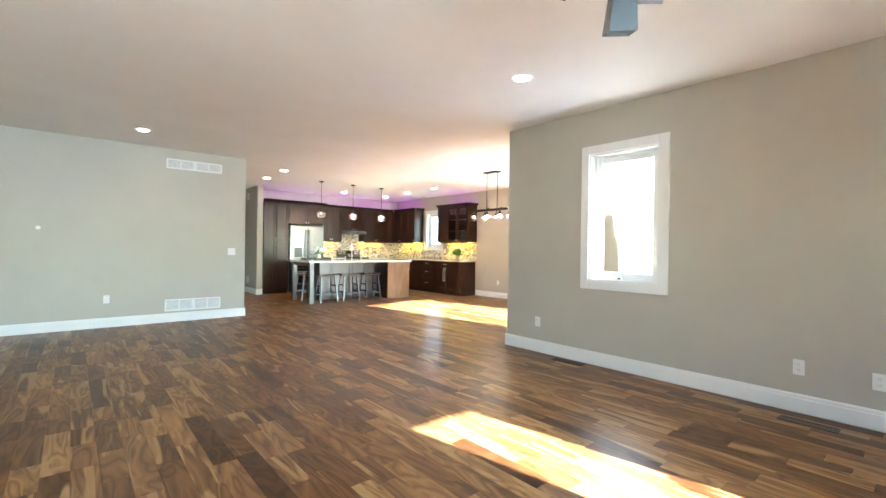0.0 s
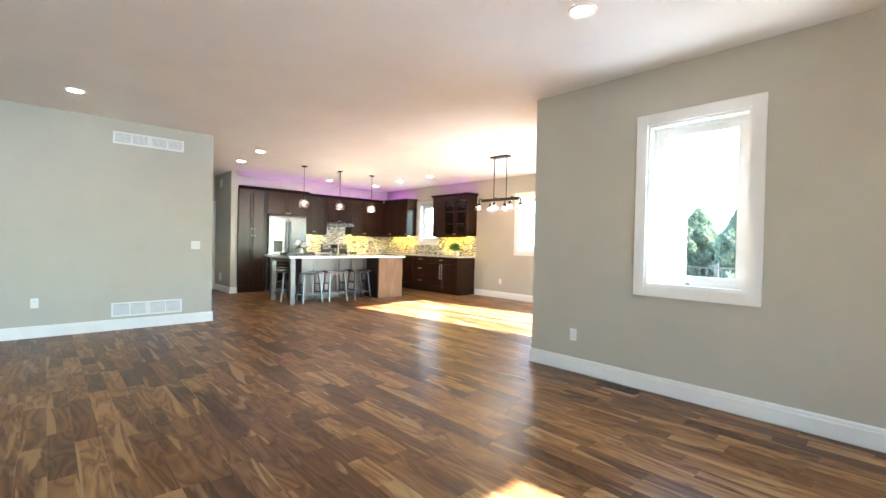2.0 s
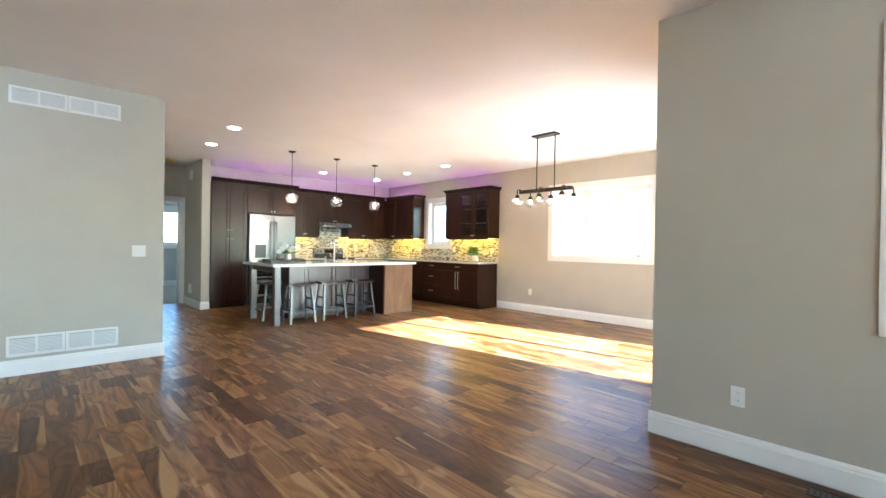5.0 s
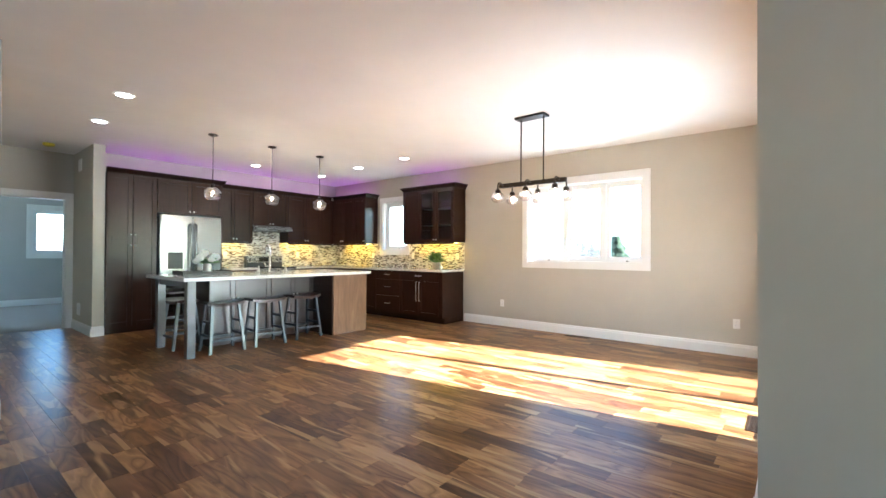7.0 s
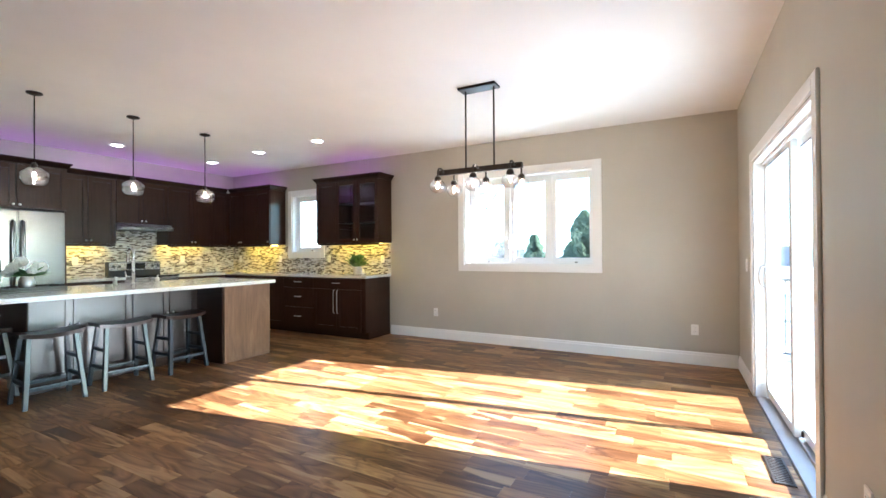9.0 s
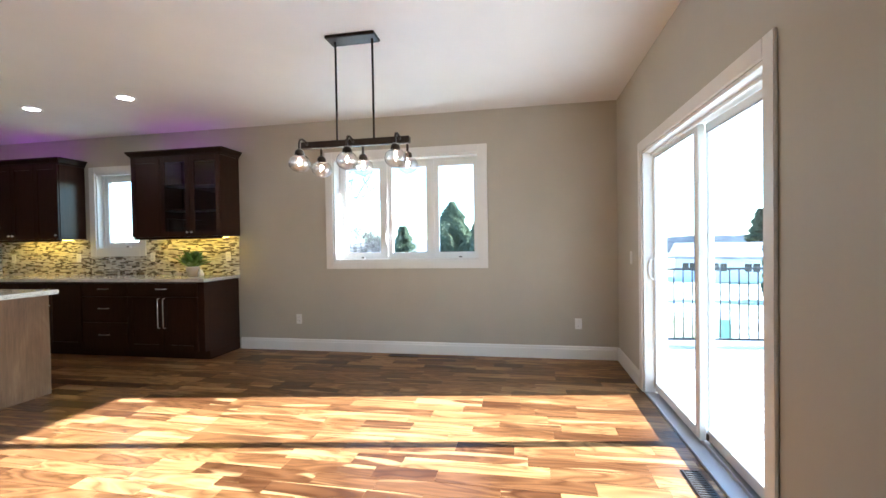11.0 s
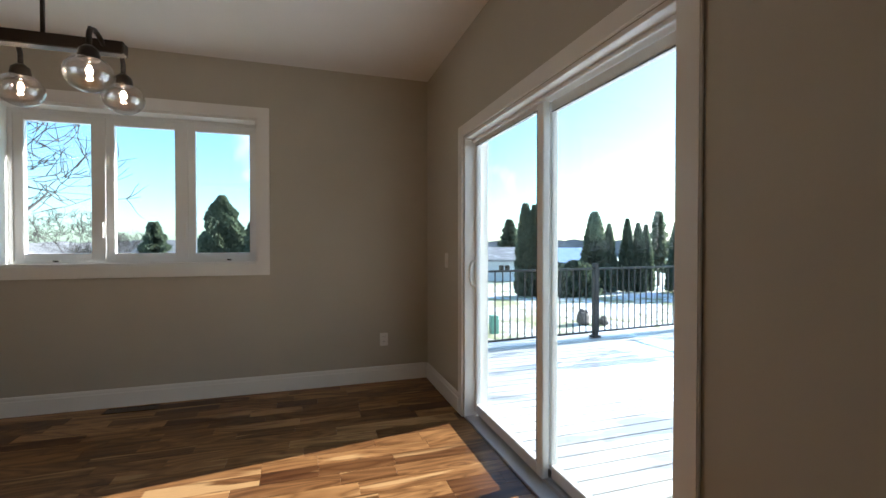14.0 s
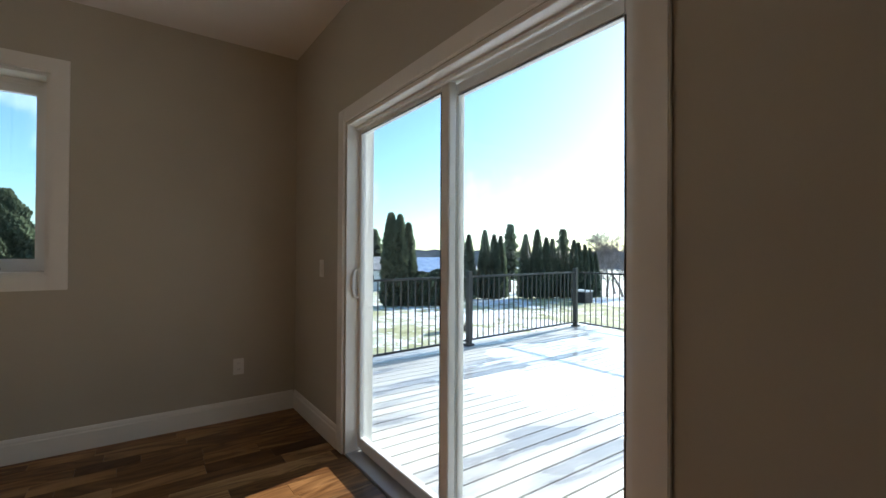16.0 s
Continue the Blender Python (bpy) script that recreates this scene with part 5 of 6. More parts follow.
GZ = -1.75
LAWN, _n, _l, _b = shader("snow_patched_lawn", (0.2, 0.22, 0.08), 0.9)
_s1 = noise_of(_n, _l, place(_n, _l, (1, 1.3, 1)), 0.22, 9, 0.68, 0.4)
_s2 = noise_of(_n, _l, place(_n, _l), 2.6, 7, 0.75)
_g = ramp(_n, _l, noise_of(_n, _l, place(_n, _l), 1.1, 8, 0.72), [(0.3, (0.18, 0.17, 0.08)), (0.45, (0.33, 0.34, 0.16)), (0.58, (0.5, 0.48, 0.31)), (0.72, (0.28, 0.31, 0.13))])
_m = _n.new("ShaderNodeMath")
_m.operation = "MULTIPLY_ADD"
_l.new(_s2, _m.inputs[0])
_m.inputs[1].default_value = 0.95
_l.new(_s1, _m.inputs[2])
_l.new(mixc(_n, _l, ramp(_n, _l, _m.outputs[0], [(0.985, (0, 0, 0)), (1.04, (1, 1, 1))]), _g, (0.8, 0.83, 0.9)), _b.inputs["Base Color"])
bump(_n, _l, _b, _s2, 0.6, 0.05)


def ground_at(X, Y):
    d = math.hypot(X, Y)
    return GZ + noise.noise((X * 0.05, Y * 0.05, 0)) * 0.3 * max(0, min(1, (d - 9) / 10)) * (d < 300) - 0.05 * max(0, min(d, 85) - 28)


bm = bmesh.new()
NX = 110
vs = {}
for i in range(NX + 1):
    for j in range(NX + 1):
        u, v = i / NX * 2 - 1, j / NX * 2 - 1
        X, Y = 900 * abs(u) ** 2.6 * (1 if u > 0 else -1), 900 * abs(v) ** 2.6 * (1 if v > 0 else -1)
        vs[i, j] = bm.verts.new((X, Y, ground_at(X, Y)))
for i in range(NX):
    for j in range(NX):
        f = bm.faces.new((vs[i, j], vs[i + 1, j], vs[i + 1, j + 1], vs[i, j + 1]))
        f.smooth = True
setting("ground", bm, LAWN, "winter lawn with patches of melting snow")

NEEDLE, _n, _l, _b = shader("evergreen_foliage", (0.04, 0.075, 0.03), 0.7)
_r = _n.new("ShaderNodeNewGeometry").outputs["Random Per Island"]
_l.new(ramp(_n, _l, _r, [(0.0, (0.05, 0.07, 0.052)), (0.6, (0.105, 0.135, 0.095)), (1.0, (0.18, 0.195, 0.135))]), _b.inputs["Base Color"])
_t, _x = _n.new("ShaderNodeBsdfTranslucent"), _n.new("ShaderNodeMixShader")
_t.inputs[0].default_value = (0.14, 0.18, 0.11, 1)
_x.inputs[0].default_value = 0.4
_l.new(_b.outputs[0], _x.inputs[1])
_l.new(_t.outputs[0], _x.inputs[2])
_l.new(_x.outputs[0], _n["Material Output"].inputs[0])
BARK, _n, _l, _b = shader("grey_brown_bark", (0.12, 0.095, 0.075), 0.9)
bump(_n, _l, _b, noise_of(_n, _l, place(_n, _l, (1, 1, 0.2)), 30, 4), 0.6, 0.01)


def sprays(count, rng, radius_at, h, size, droop=0.0, z0=0.1, lobes=0.34):
    """Many small pointed sprays that fill a crown of the given outline."""
    vs, fs = [], []
    for _ in range(count):
        t = rng.random() ** 0.85
        z = z0 + t * (h - z0)
        az = rng.random() * 6.283
        lump = 1 + lobes * noise.noise((math.cos(az) * 1.7, math.sin(az) * 1.7, z * 1.9)) + 0.12 * noise.noise((math.cos(az) * 5, math.sin(az) * 5, z * 5))
        r = radius_at(z / h) * lump * (rng.random() ** 0.22)
        p = Vector((r * math.cos(az), r * math.sin(az), z))
        out = Vector((math.cos(az), math.sin(az), rng.uniform(0.3, 1.6) - droop)).normalized()
        side = Vector((rng.gauss(0, 1), rng.gauss(0, 1), rng.gauss(0, 1)))
        side = (side - out * side.dot(out)).normalized()
        s = size * rng.uniform(0.6, 1.4)
        k = len(vs)
        vs += [p - out * s * 0.4 + side * s * 0.3, p - out * s * 0.4 - side * s * 0.3, p + side * s * 0.55 + out * s * 0.3, p + out * s * 1.3, p - side * s * 0.55 + out * s * 0.3]
        fs += [(k, k + 1, k + 4, k + 3, k + 2)]
    me = bpy.data.meshes.new("crown")
    me.from_pydata(vs, [], fs)
    me.materials.append(NEEDLE)
    return me


def evergreen(name, label, h, radius_at, count, size, seed, droop=0.0, z0=0.1, lobes=0.34):
    rg_ = random.Random(seed)
    t = thing(name, (0, 0, 0), label, "tree")
    bm = bmesh.new()
    tube(bm, [(0, 0, -0.2), (0, 0, h * 0.4), (0.02, 0, h * 0.92)], [h * 0.022, h * 0.015, h * 0.003], 8)
    ob = new("trunk", mesh_of("trunk", bm, BARK))
    ob.parent = t
    ob = new("crown", sprays(count, rg_, radius_at, h, size, droop, z0, lobes))
    ob.parent = t
    return t


def stand(t, x, y, scale=1.0, turn=0.0, first=False):
    m = pose(x, y, ground_at(x, y) - 0.05, 0, 0, turn)
    if first:
        t.matrix_basis = m @ Matrix.Diagonal((scale, scale, scale, 1))
        return t
    c = copy_thing(t, m)
    c.scale = (scale, scale, scale)
    return c


column = lambda R: (lambda t: R * max(0.0, 1 - (max(0, t - 0.1) / 0.9) ** 2.3) ** 0.85 * (0.8 + 0.2 * min(1, t / 0.1)) + 0.015)
E0 = Vector((0.47, 1.06))
ray_at = lambda dx, dy, d, e=E0: (e.x + dx * d, e.y + dy * d)
arb = evergreen("arborvitae", "tall narrow dark green arborvitae on the lawn", 4.8, column(0.47), 9000, 0.10, 11)
stand(arb, *ray_at(0.877, -0.481, 25.0), 1.11, 10, True)
stand(arb, *ray_at(0.867, -0.499, 25.2), 1.09, 120)
stand(arb, *ray_at(0.857, -0.516, 25.5), 1.0, 230)
tip = lambda R: (lambda t: R * max(0.0, 1 - (max(0, t - 0.1) / 0.9) ** 1.8) ** 0.95 * (0.8 + 0.2 * min(1, t / 0.1)) + 0.012)
arb2 = evergreen("arborvitae", "tall narrow dark green arborvitae in a hedge row", 4.1, tip(0.5), 11000, 0.08, 12)
arb3 = evergreen("arborvitae", "tall narrow dark green arborvitae in a hedge row", 4.1, tip(0.44), 10000, 0.08, 22)
ROW = [(0.777, -0.63, 29, 1.05), (0.753, -0.658, 29.4, 1.13), (0.739, -0.674, 29.6, 1.06), (0.729, -0.685, 30, 1.04), (0.689, -0.725, 30, 1.06), (0.67, -0.742, 30, 1.13), (0.655, -0.755, 30.2, 1.0), (0.645, -0.764, 30.4, 0.98), (0.628, -0.778, 30.5, 1.03), (0.609, -0.793, 30.6, 0.96), (0.602, -0.799, 30.8, 0.92), (0.591, -0.807, 31, 0.88), (0.583, -0.813, 31.4, 0.83), (0.573, -0.819, 31.8, 0.76)]
for k, (dx, dy, d, s) in enumerate(ROW):
    stand((arb2, arb3)[k % 2], *ray_at(dx, dy, d), s, 37 * k, k < 2)
stout = evergreen("spruce", "dense pointed green spruce at the end of the hedge", 5.0, lambda t: 0.95 * (1 - t) ** 0.62 + 0.02, 6500, 0.13, 24, 0.4)
stand(stout, 0.15 + 0.8 * 28.6, 1.01 - 0.6 * 28.6, 1.0, 0, True)
fir = evergreen("fir_tree", "thin airy blue-green fir behind the hedge row", 6.2, lambda t: 1.25 * (1 - t) ** 0.75 * (0.7 + 0.3 * math.sin(t * 48)) + 0.03, 2600, 0.2, 23, 0.9, 1.2)
stand(fir, *ray_at(0.714, -0.7, 40), 1.0, 0, True)
stand(fir, *ray_at(0.628, -0.778, 41), 0.92, 90)
shrub = evergreen("evergreen_shrub", "low rounded dark evergreen shrub beside the arborvitae", 1.9, lambda t: 1.15 * max(0.02, 1 - t ** 2.5) ** 0.5, 5000, 0.13, 13, 0, 0.05)
stand(shrub, *ray_at(0.842, -0.539, 25.6), 1.0, 0, True)
stand(shrub, *ray_at(0.817, -0.577, 26.2), 1.05, 80)
cone = lambda R: (lambda t: R * (1 - t) ** 0.8 * (0.8 + 0.2 * math.sin(t * 55)) + 0.03)
spr = evergreen("spruce", "conical blue-green spruce in the yard", 4.2, cone(1.5), 11000, 0.13, 14, 0.9, 0.1, 0.5)
stand(spr, *ray_at(0.96, 0.28, 26, Vector((0, 1.08))), 1.0, 0, True)
stand(spr, *ray_at(0.896, -0.445, 55), 1.71, 70)
egg = lambda R: (lambda t: R * min(1.0, 0.55 + 2.5 * t) * max(0.0, 1 - t ** 1.9) ** 0.85 + 0.03)
ced = evergreen("cedar", "broad lumpy green cedar outside the dining window", 5.0, egg(1.3), 45000, 0.075, 15, 0.0, 0.1, 0.62)
stand(ced, *ray_at(0.986, 0.165, 20, Vector((0, 1.08))), 1.0, 0, True)
stand(ced, *ray_at(0.9955, 0.094, 20.5, Vector((0, 1.08))), 0.9, 140)
stand(ced, *ray_at(0.989, 0.148, 22.5, Vector((-3.51, -2.03))), 0.95, 200)
stand(ced, *ray_at(0.981, 0.195, 22.5, Vector((-3.51, -2.03))), 0.97, 300)
stand(ced, *ray_at(0.9935, 0.113, 23.5, Vector((-3.51, -2.03))), 0.8, 30)


def bare_tree(name, label, at, h, seed, spread=0.6, levels=5, lean=(0, 0), first_radius=0.13, fine=0.007, bark=None):
    rg_ = random.Random(seed)
    t = thing(name, at, label, "tree")
    bmt, bmb = bmesh.new(), bmesh.new()

    def grow(bm, p, d, length, r, level):
        pts, rs = [p], [r]
        q, dd = p.copy(), d.copy()
        for k in range(4):
            dd = (dd + Vector((rg_.gauss(0, 0.16), rg_.gauss(0, 0.16), rg_.gauss(0.03, 0.1)))).normalized()
            q = q + dd * length / 4
            pts.append(q.copy())
            rs.append(r * (1 - 0.13 * (k + 1)))
        tube(bm, pts, rs, 6 if level < 2 else 4, False)
        if level < levels:
            for k in range(rg_.choice((3, 4)) if level < 3 else 3):
                s = pts[rg_.choice((2, 3, 4))] if level else pts[2 + k % 3]
                side = Vector((rg_.gauss(0, 1), rg_.gauss(0, 1), rg_.gauss(0.25, 0.6)))
                nd = (dd * (1 - spread * 0.6) + side.normalized() * spread).normalized()
                grow(bmb, s, nd, length * rg_.uniform(0.55, 0.8), max(rs[-1] * 0.68, fine), level + 1)

    grow(bmt, Vector(at) - Vector((0, 0, 0.1)), Vector((lean[0], lean[1], 1)).normalized(), h * 0.34, first_radius, 0)
    part("trunk", bmt, bark or BARK, t)
    part("branches", bmb, bark or BARK, t)
    return t


DARKBARK, _n, _l, _b = shader("dark_grey_bark", (0.05, 0.042, 0.038), 0.9)
_l.new(ramp(_n, _l, noise_of(_n, _l, place(_n, _l, (1, 1, 0.3)), 20, 4), [(0.3, (0.028, 0.024, 0.022)), (0.7, (0.075, 0.064, 0.058))]), _b.inputs["Base Color"])
bare_tree("bare_tree", "leafless spreading tree close to the dining window", (9.2, 8.0, GZ), 11.0, 5, 0.9, 5, (0.0, -0.1), 0.24, 0.009, DARKBARK)
bare_tree("bare_tree", "leafless grey tree beyond the yard", (*ray_at(0.92, 0.39, 32, Vector((0, 1.08))), GZ - 0.3), 7.0, 6, 0.7, 6, (0, 0), 0.12, 0.012, DARKBARK)
bare_tree("bare_tree", "leafless grey tree beyond the yard", (*ray_at(0.945, 0.327, 36, Vector((0, 1.08))), GZ - 0.5), 6.5, 16, 0.7, 6, (0, 0), 0.12, 0.012, DARKBARK)
# bark colour lightened to paint the glare on twigs against bright sky
GLAREBARK, _n, _l, _b = shader("glare_lightened_twigs", (0.24, 0.21, 0.2), 0.9)
_l.new(ramp(_n, _l, noise_of(_n, _l, place(_n, _l), 6, 4), [(0.3, (0.12, 0.105, 0.1)), (0.7, (0.22, 0.195, 0.19))]), _b.inputs["Base Color"])
for dx, dy, d, h, seed, text in ((0.553, -0.833, 33, 6.2, 7, "leafless tree with a dense crown of twigs lightened as by glare"), (0.527, -0.85, 34, 6.8, 8, "leafless tree with a dense crown of twigs lightened as by glare"), (0.508, -0.861, 36, 6.0, 17, "leafless tree with a dense crown of twigs lightened as by glare"), (0.54, -0.842, 38, 6.0, 18, "leafless tree with a dense crown of twigs lightened as by glare"), (0.575, -0.818, 42, 6.6, 9, "leafless grey tree behind the hedge row"), (0.7, -0.714, 44, 6.6, 10, "leafless grey tree behind the hedge row")):
    x, y = ray_at(dx, dy, d)
    bare_tree("bare_tree", text, (x, y, ground_at(x, y)), h, seed, 0.72, 6 if d < 40 else 5, (0, 0), 0.1, 0.011, GLAREBARK)

SIDING, _n, _l, _b = shader("pale_siding", (0.72, 0.74, 0.76), 0.6)
# snow on a roof slope turned from the sun; its shade is painted blue
SHADEDSNOW, _n, _l, _b = shader("shaded_snow_roof", (0.28, 0.38, 0.52), 0.7)
_l.new(ramp(_n, _l, noise_of(_n, _l, place(_n, _l), 2.0, 5), [(0.3, (0.16, 0.27, 0.46)), (0.7, (0.34, 0.46, 0.66))]), _b.inputs["Base Color"])


SHINGLE, _n, _l, _b = shader("grey_shingle_roof", (0.3, 0.29, 0.29), 0.8)
_l.new(ramp(_n, _l, noise_of(_n, _l, place(_n, _l, (1, 1, 3)), 1.6, 6, 0.7), [(0.35, (0.2, 0.195, 0.2)), (0.6, (0.36, 0.35, 0.35)), (0.68, (0.7, 0.72, 0.76))]), _b.inputs["Base Color"])


def house(at, turn, length, depth, eaves, ridge, label, roofing=None):
    h = thing("house", (0, 0, 0), label, "house")
    part("wall", boxes((-length / 2, -depth / 2, -0.8, length / 2, depth / 2, eaves)), SIDING, h)
    bm = bmesh.new()
    o = 0.5
    pr = [(-depth / 2 - o, eaves - 0.1), (0, ridge), (depth / 2 + o, eaves - 0.1), (depth / 2 + o, eaves + 0.1), (0, ridge + 0.22), (-depth / 2 - o, eaves + 0.1)]
    e = [[bm.verts.new((x, y, z)) for y, z in pr] for x in (-length / 2 - o, length / 2 + o)]
    for i in range(6):
        bm.faces.new((e[0][i], e[0][(i + 1) % 6], e[1][(i + 1) % 6], e[1][i]))
    bm.faces.new(e[0])
    bm.faces.new(e[1])
    bmesh.ops.recalc_face_normals(bm, faces=bm.faces)
    part("roof", bm, roofing or SHADEDSNOW, h)
    bm = bmesh.new()
    for x in (-length / 2, length / 2 - 0.01):
        v = [bm.verts.new(p) for p in ((x, -depth / 2, eaves), (x, depth / 2, eaves), (x, 0, ridge))]
        bm.faces.new(v)
    part("gable", bm, SIDING, h)
    for s in (-1, 1):
        for k in range(4):
            x = -length / 2 + length * (k + 0.5) / 4
            w = part("window", boxes((x - 0.6, s * depth / 2 - 0.03, 1.0, x + 0.6, s * depth / 2 + 0.03, 1.8)), VINYL, h)
            for a in (-0.52, 0.04):
                part("pane", boxes((x + a, s * depth / 2 - 0.04, 1.07, x + a + 0.48, s * depth / 2 + 0.04, 1.73)), BLACKGLASS, w)
    h.matrix_basis = pose(*at, 0, 0, turn)


house((*ray_at(0.911, -0.412, 45.5), -2.65), 65, 9, 7, 2.2, 3.25, "white single-storey house with a grey shingle roof", SHINGLE)
house((*ray_at(0.83, -0.558, 51), -2.9), 76, 4.2, 6, 2.0, 3.4, "white house with a snowy roof painted blue as in shade, behind the shrubs")
house((*ray_at(0.992, 0.05, 60, Vector((-3.5, -2.0))), -3.2), 90, 14, 8, 2.6, 4.4, "pale house seen past the cedars", SHINGLE)

WOODS, _n, _l, _b = shader("far_woods", (0.2, 0.19, 0.2), 0.95)
_l.new(ramp(_n, _l, noise_of(_n, _l, place(_n, _l, (1, 1, 2)), 0.15, 6, 0.7), [(0.35, (0.12, 0.115, 0.12)), (0.65, (0.26, 0.25, 0.26))]), _b.inputs["Base Color"])
bm = bmesh.new()
prev = None
for k in range(361):
    a = radians(k)
    d = 190 + 25 * noise.noise((math.cos(a) * 3, math.sin(a) * 3, 2))
    top = 2.2 + 1.2 * noise.noise((math.cos(a) * 4, math.sin(a) * 4, 5)) + 0.8 * noise.noise((math.cos(a) * 60, math.sin(a) * 60, 1))
    ring = [bm.verts.new((d * math.cos(a), d * math.sin(a), -7.0)), bm.verts.new(((d + 4) * math.cos(a), (d + 4) * math.sin(a), top)), bm.verts.new(((d + 30) * math.cos(a), (d + 30) * math.sin(a), top * 0.8 - 1))]
    if prev:
        bm.faces.new((prev[0], ring[0], ring[1], prev[1]))
        bm.faces.new((prev[1], ring[1], ring[2], prev[2]))
    prev = ring
setting("backdrop", bm, WOODS, "distant leafless woods along the horizon")
bx, by = ray_at(0.595, -0.804, 27.6)
BZ = ground_at(bx, by)
tub = thing("garden_bin", (bx, by, BZ), "dark green box on the snowy lawn, its lid painted pale as sunlit", "box")
part("body", boxes((bx - 0.5, by - 0.35, BZ - 0.05, bx + 0.5, by + 0.35, BZ + 0.65), bevel=0.03), RAILBLACK, tub)
# pale colour paints the sunlight on the top of the box
part("lid", boxes((bx - 0.54, by - 0.39, BZ + 0.651, bx + 0.54, by + 0.39, BZ + 0.74), bevel=0.03), SIDING, tub)
PEDGREEN = paint("pale_green_enamel", (0.2, 0.42, 0.33), 0.45, 0.08, 60, 0.03)
ux, uy = 12.95, -4.75
UZ = ground_at(ux, uy)
ped = thing("utility_pedestal", (ux, uy, UZ), "pale green utility pedestal standing on the snowy lawn", "utility box")
part("body", boxes((ux - 0.13, uy - 0.13, UZ - 0.05, ux + 0.13, uy + 0.13, UZ + 0.5), bevel=0.02), PEDGREEN, ped)
part("cap", boxes((ux - 0.145, uy - 0.145, UZ + 0.501, ux + 0.145, uy + 0.145, UZ + 0.58), bevel=0.03), PEDGREEN, ped)
STONE, _n, _l, _b = shader("brown_field_stone", (0.14, 0.11, 0.09), 0.85)
_l.new(ramp(_n, _l, noise_of(_n, _l, place(_n, _l), 9, 5), [(0.3, (0.07, 0.055, 0.045)), (0.7, (0.2, 0.165, 0.14))]), _b.inputs["Base Color"])
for x, y, w, h in ((13.5, -8.55, 0.24, 0.52), (13.25, -9.25, 0.17, 0.3), (13.0, -4.25, 0.2, 0.42)):
    bm = bmesh.new()
    bmesh.ops.create_icosphere(bm, subdivisions=3, radius=1.0)
    for v in bm.verts:
        k = 1 + 0.4 * noise.noise(v.co * 1.3 + Vector((x, y, 0))) + 0.15 * noise.noise(v.co * 4)
        v.co = Vector((x + v.co.x * w * k * (1.1 - 0.4 * v.co.z), y + v.co.y * w * k, ground_at(x, y) + (v.co.z * 0.55 + 0.4) * h * k))
    piece("rock", bm, STONE, "rough brown rock standing on the snowy lawn", "rock", (x, y, ground_at(x, y)))


# ---- mosaic backsplash ----
TILEM, _n, _l, _b = shader("mosaic_tile", rough=0.18)
TILE1, _n1, _l1, _b1 = shader("mosaic_tile_single", rough=0.18)
STOPS = [(0.0, (0.62, 0.6, 0.54)), (0.28, (0.44, 0.41, 0.35)), (0.42, (0.2, 0.16, 0.125)), (0.55, (0.7, 0.69, 0.64)), (0.72, (0.07, 0.055, 0.045)), (0.93, (0.4, 0.39, 0.37))]
for nn, ll, bb, rr in ((_n, _l, _b, _n.new("ShaderNodeNewGeometry").outputs["Random Per Island"]), (_n1, _l1, _b1, _n1.new("ShaderNodeObjectInfo").outputs["Random"])):
    o = ramp(nn, ll, rr, STOPS)
    o.node.color_ramp.interpolation = "CONSTANT"
    ll.new(mixc(nn, ll, 0.25, o, ramp(nn, ll, noise_of(nn, ll, place(nn, ll), 60, 4), [(0.3, (0.6, 0.6, 0.6)), (0.7, (1.2, 1.2, 1.2))]), "MULTIPLY"), bb.inputs["Base Color"])
GROUT, *_ = shader("grout", (0.55, 0.53, 0.48), 0.9)


def mosaic(name, F, areas, singles, label):
    """Thin stacked bars of stone and glass, a few mm proud of the grout."""
    rg_ = random.Random(21)
    bm = bmesh.new()
    for u0, u1, z0, z1 in areas:
        lbox(bm, F, u0, u1, 0.001, 0.007, z0, z1)
    back = setting(name, bm, GROUT, label)
    vs, fs, meshes, made = [], [], {}, 0
    Q = ((0, 1, 2, 3), (4, 7, 6, 5), (0, 4, 5, 1), (1, 5, 6, 2), (2, 6, 7, 3), (3, 7, 4, 0))
    for u0, u1, z0, z1 in areas:
        z = z0 + 0.002
        while z < z1 - 0.006:
            h = min(0.0125, z1 - z - 0.001)
            u = u0 + 0.002 - rg_.random() * 0.05
            while u < u1 - 0.004:
                w = rg_.choice((0.03, 0.045, 0.06, 0.075))
                a, b = max(u, u0 + 0.002), min(u + w, u1 - 0.001)
                u += w + 0.0025
                if b - a < 0.006:
                    continue
                n1 = rg_.choice((0.0095, 0.0105, 0.0115))
                if made < singles[2] and singles[0] < a and b < singles[1] and z < 1.2:
                    key = (round(b - a, 4), n1, round(h, 4))
                    if key not in meshes:
                        bmx = bmesh.new()
                        o0 = Vector(F(0, 0, 0))
                        lbox(bmx, F, 0, b - a, 0.0071, n1, 0, h)
                        bmesh.ops.translate(bmx, verts=bmx.verts, vec=-o0)
                        meshes[key] = mesh_of("tile", bmx, TILE1)
                    ob = new("tile", meshes[key])
                    ob.location = F(a, 0, z)
                    ob.parent = back
                    made += 1
                else:
                    k = len(vs)
                    vs += [F(p, q, r) for q in (0.0071, n1) for p, r in ((a, z), (b, z), (b, z + h), (a, z + h))]
                    fs += [tuple(k + i for i in q) for q in Q]
            z += h + 0.0025
    me = bpy.data.meshes.new("tiles")
    me.from_pydata(vs, [], fs)
    me.materials.append(TILEM)
    bmx = bmesh.new()
    bmx.from_mesh(me)
    bmesh.ops.recalc_face_normals(bmx, faces=bmx.faces)
    bmx.to_mesh(me)
    bmx.free()
    ob = new("tiles", me)
    ob.parent = back
    tagged(ob, kind="stuff")


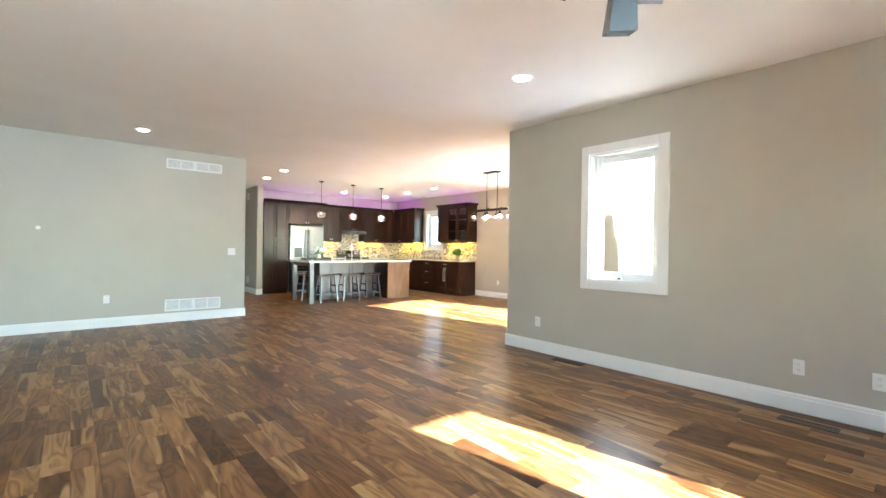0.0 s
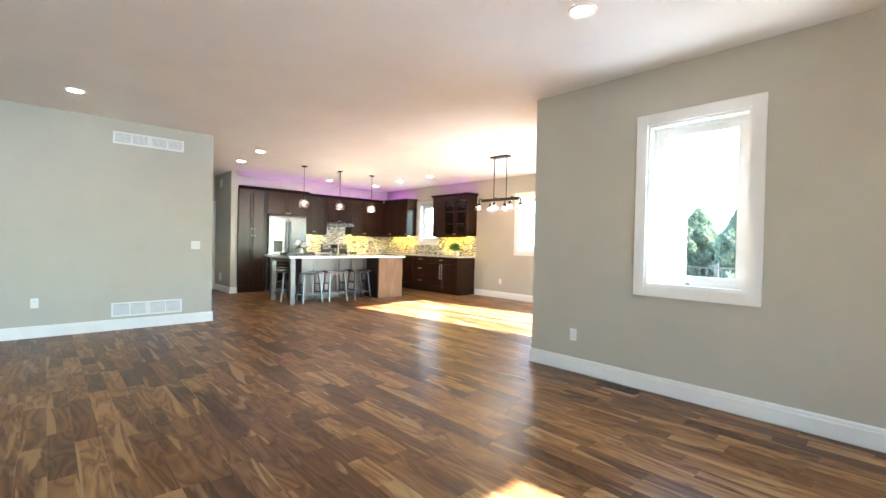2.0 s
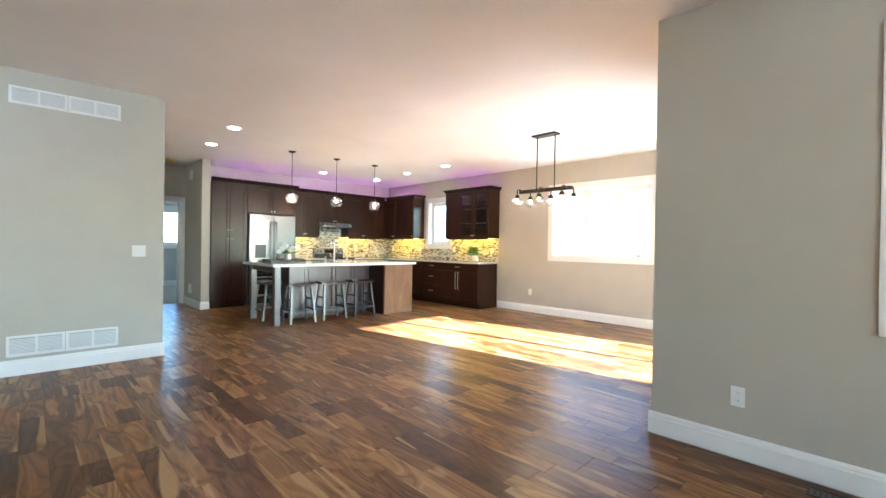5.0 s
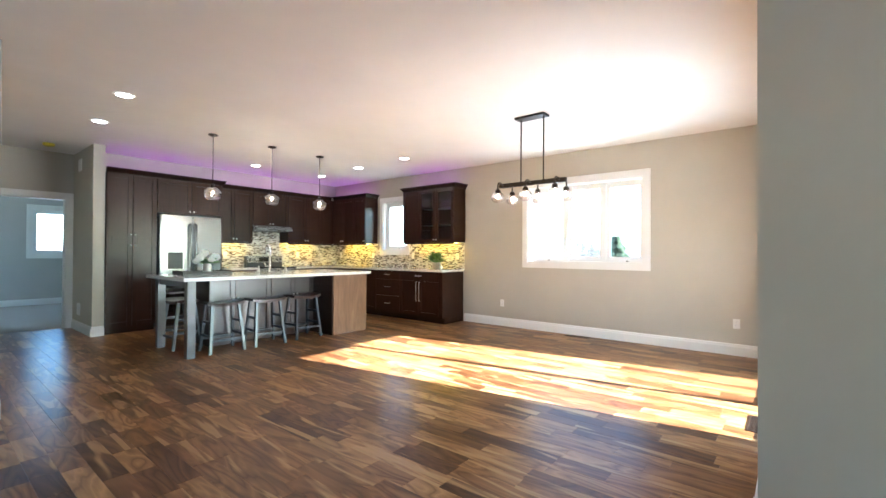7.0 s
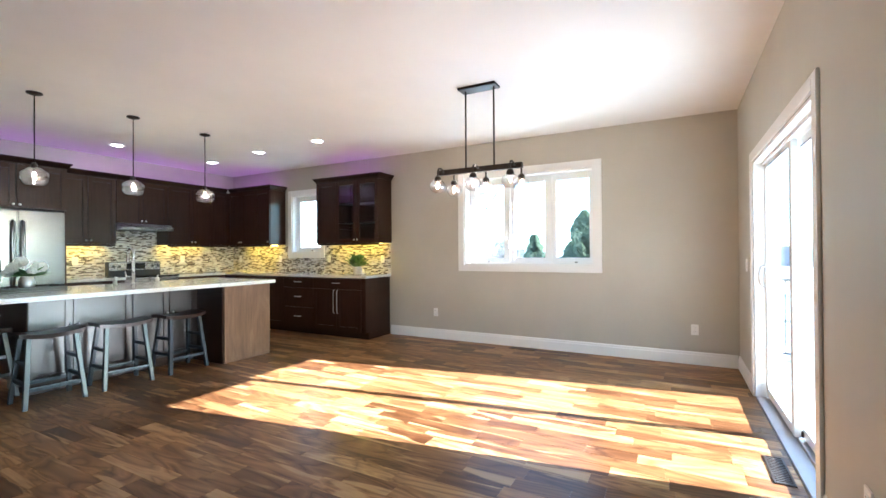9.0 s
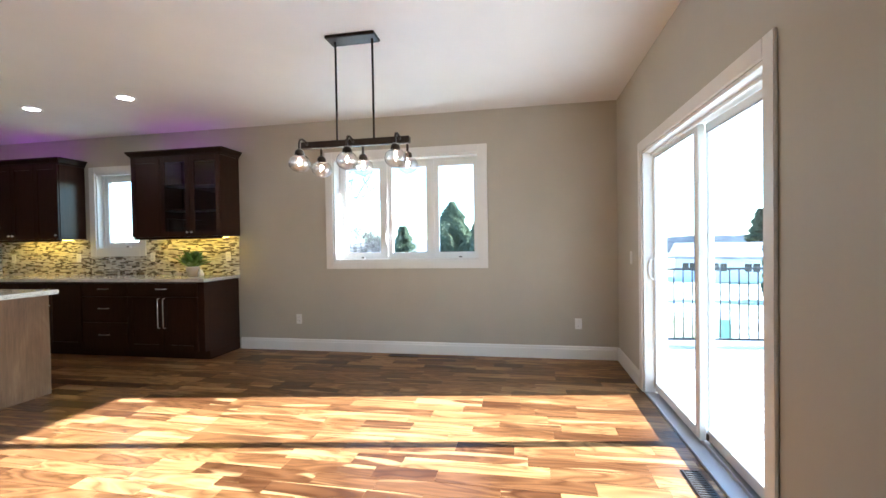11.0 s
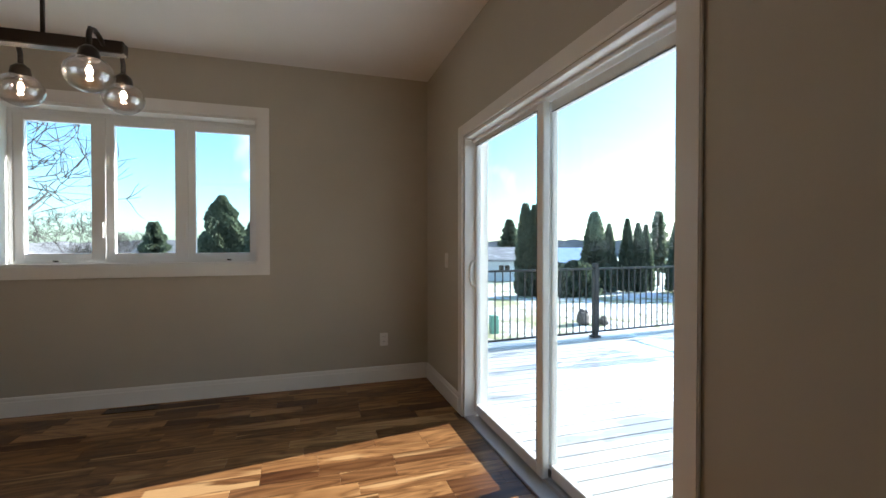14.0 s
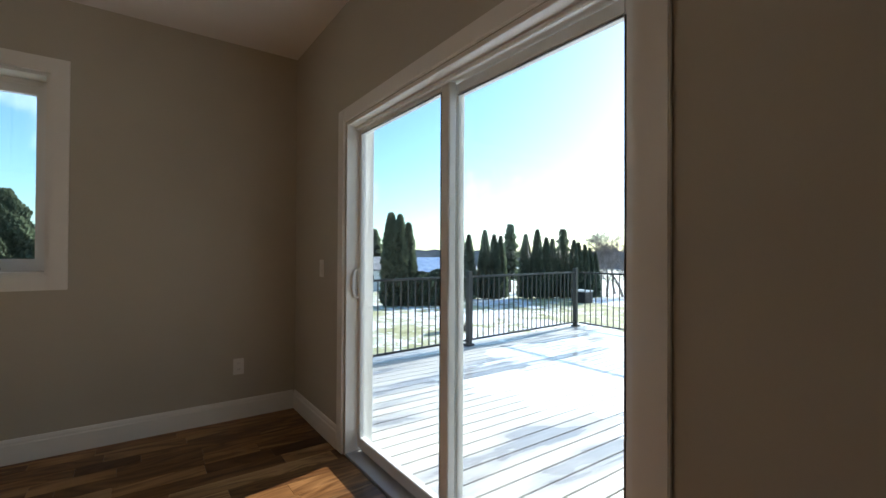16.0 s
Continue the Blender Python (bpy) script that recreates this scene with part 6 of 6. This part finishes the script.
mosaic("backsplash_east", wall_frame("y", XD, 1), [(4.45, 5.80, 0.921, 1.398), (5.802, 6.658, 0.921, 1.164), (6.66, 8.165, 0.921, 1.398)], (4.45, 5.7, 290), "mosaic backsplash of thin brown, cream and grey bars")
mosaic("backsplash_north", wall_frame("x", YK, 1), [(1.026, 1.71, 0.921, 1.398), (1.712, 2.458, 0.93, 1.618), (2.46, 3.866, 0.921, 1.398)], (0, 0, 0), "mosaic backsplash of thin brown, cream and grey bars")


# ---- the board floor, piece by piece ----
def lay_floor():
    rng = random.Random(7)
    W = 0.121
    floor = setting("floor", boxes((XW, YS, -0.0218, 0, YB + 0.05, -0.0145), (0, 0, -0.0218, XD, YB + 0.05, -0.0145)), ESPRESSO, "acacia wood board floor with strong brown and honey tones")
    rest_v, rest_f = [], []
    shared = {}
    near = 0
    x = XW
    while x < XD - 0.001:
        x1 = min(x + W, XD)
        south = YS if x1 < 0.05 else 0.0
        y = south - rng.random() * 0.9
        while y < YB + 0.05:
            ln = rng.choice((0.3, 0.36, 0.42, 0.54, 0.66, 0.84))
            y0, y1 = max(y, south), min(y + ln, YB + 0.05)
            y += ln
            if y1 - y0 < 0.02:
                continue
            a, b = x + 0.0003, x1 - 0.0003
            c, d = y0 + 0.0003, y1 - 0.0003
            e = 0.0008
            v = [(a, c, -0.0144), (b, c, -0.0144), (b, d, -0.0144), (a, d, -0.0144), (a, c, -e), (b, c, -e), (b, d, -e), (a, d, -e), (a + e, c + e, 0), (b - e, c + e, 0), (b - e, d - e, 0), (a + e, d - e, 0)]
            f = [(8, 9, 10, 11)] + [(i, (i + 1) % 4, 4 + (i + 1) % 4, 4 + i) for i in range(4)] + [(4 + i, 4 + (i + 1) % 4, 8 + (i + 1) % 4, 8 + i) for i in range(4)]
            if near < 300 and 0.45 < (x + x1) / 2 < 3.2 and 0.0 < (y0 + y1) / 2 < 4.6:
                key = (round(x1 - x, 4), round(y1 - y0, 4))
                if key not in shared:
                    me = bpy.data.meshes.new("board")
                    me.from_pydata([(p - x, q - y0, r) for p, q, r in v], [], f)
                    me.materials.append(PLANK)
                    shared[key] = me
                ob = new("board", shared[key])
                ob.location = (x, y0, 0)
                ob.parent = floor
                near += 1
            else:
                k = len(rest_v)
                rest_v.extend(v)
                rest_f.extend([tuple(k + i for i in q) for q in f])
        x = x1
    me = bpy.data.meshes.new("boards")
    me.from_pydata(rest_v, [], rest_f)
    me.materials.append(PLANKS)
    ob = new("boards", me)
    ob.parent = floor
    tagged(ob, kind="stuff")


lay_floor()
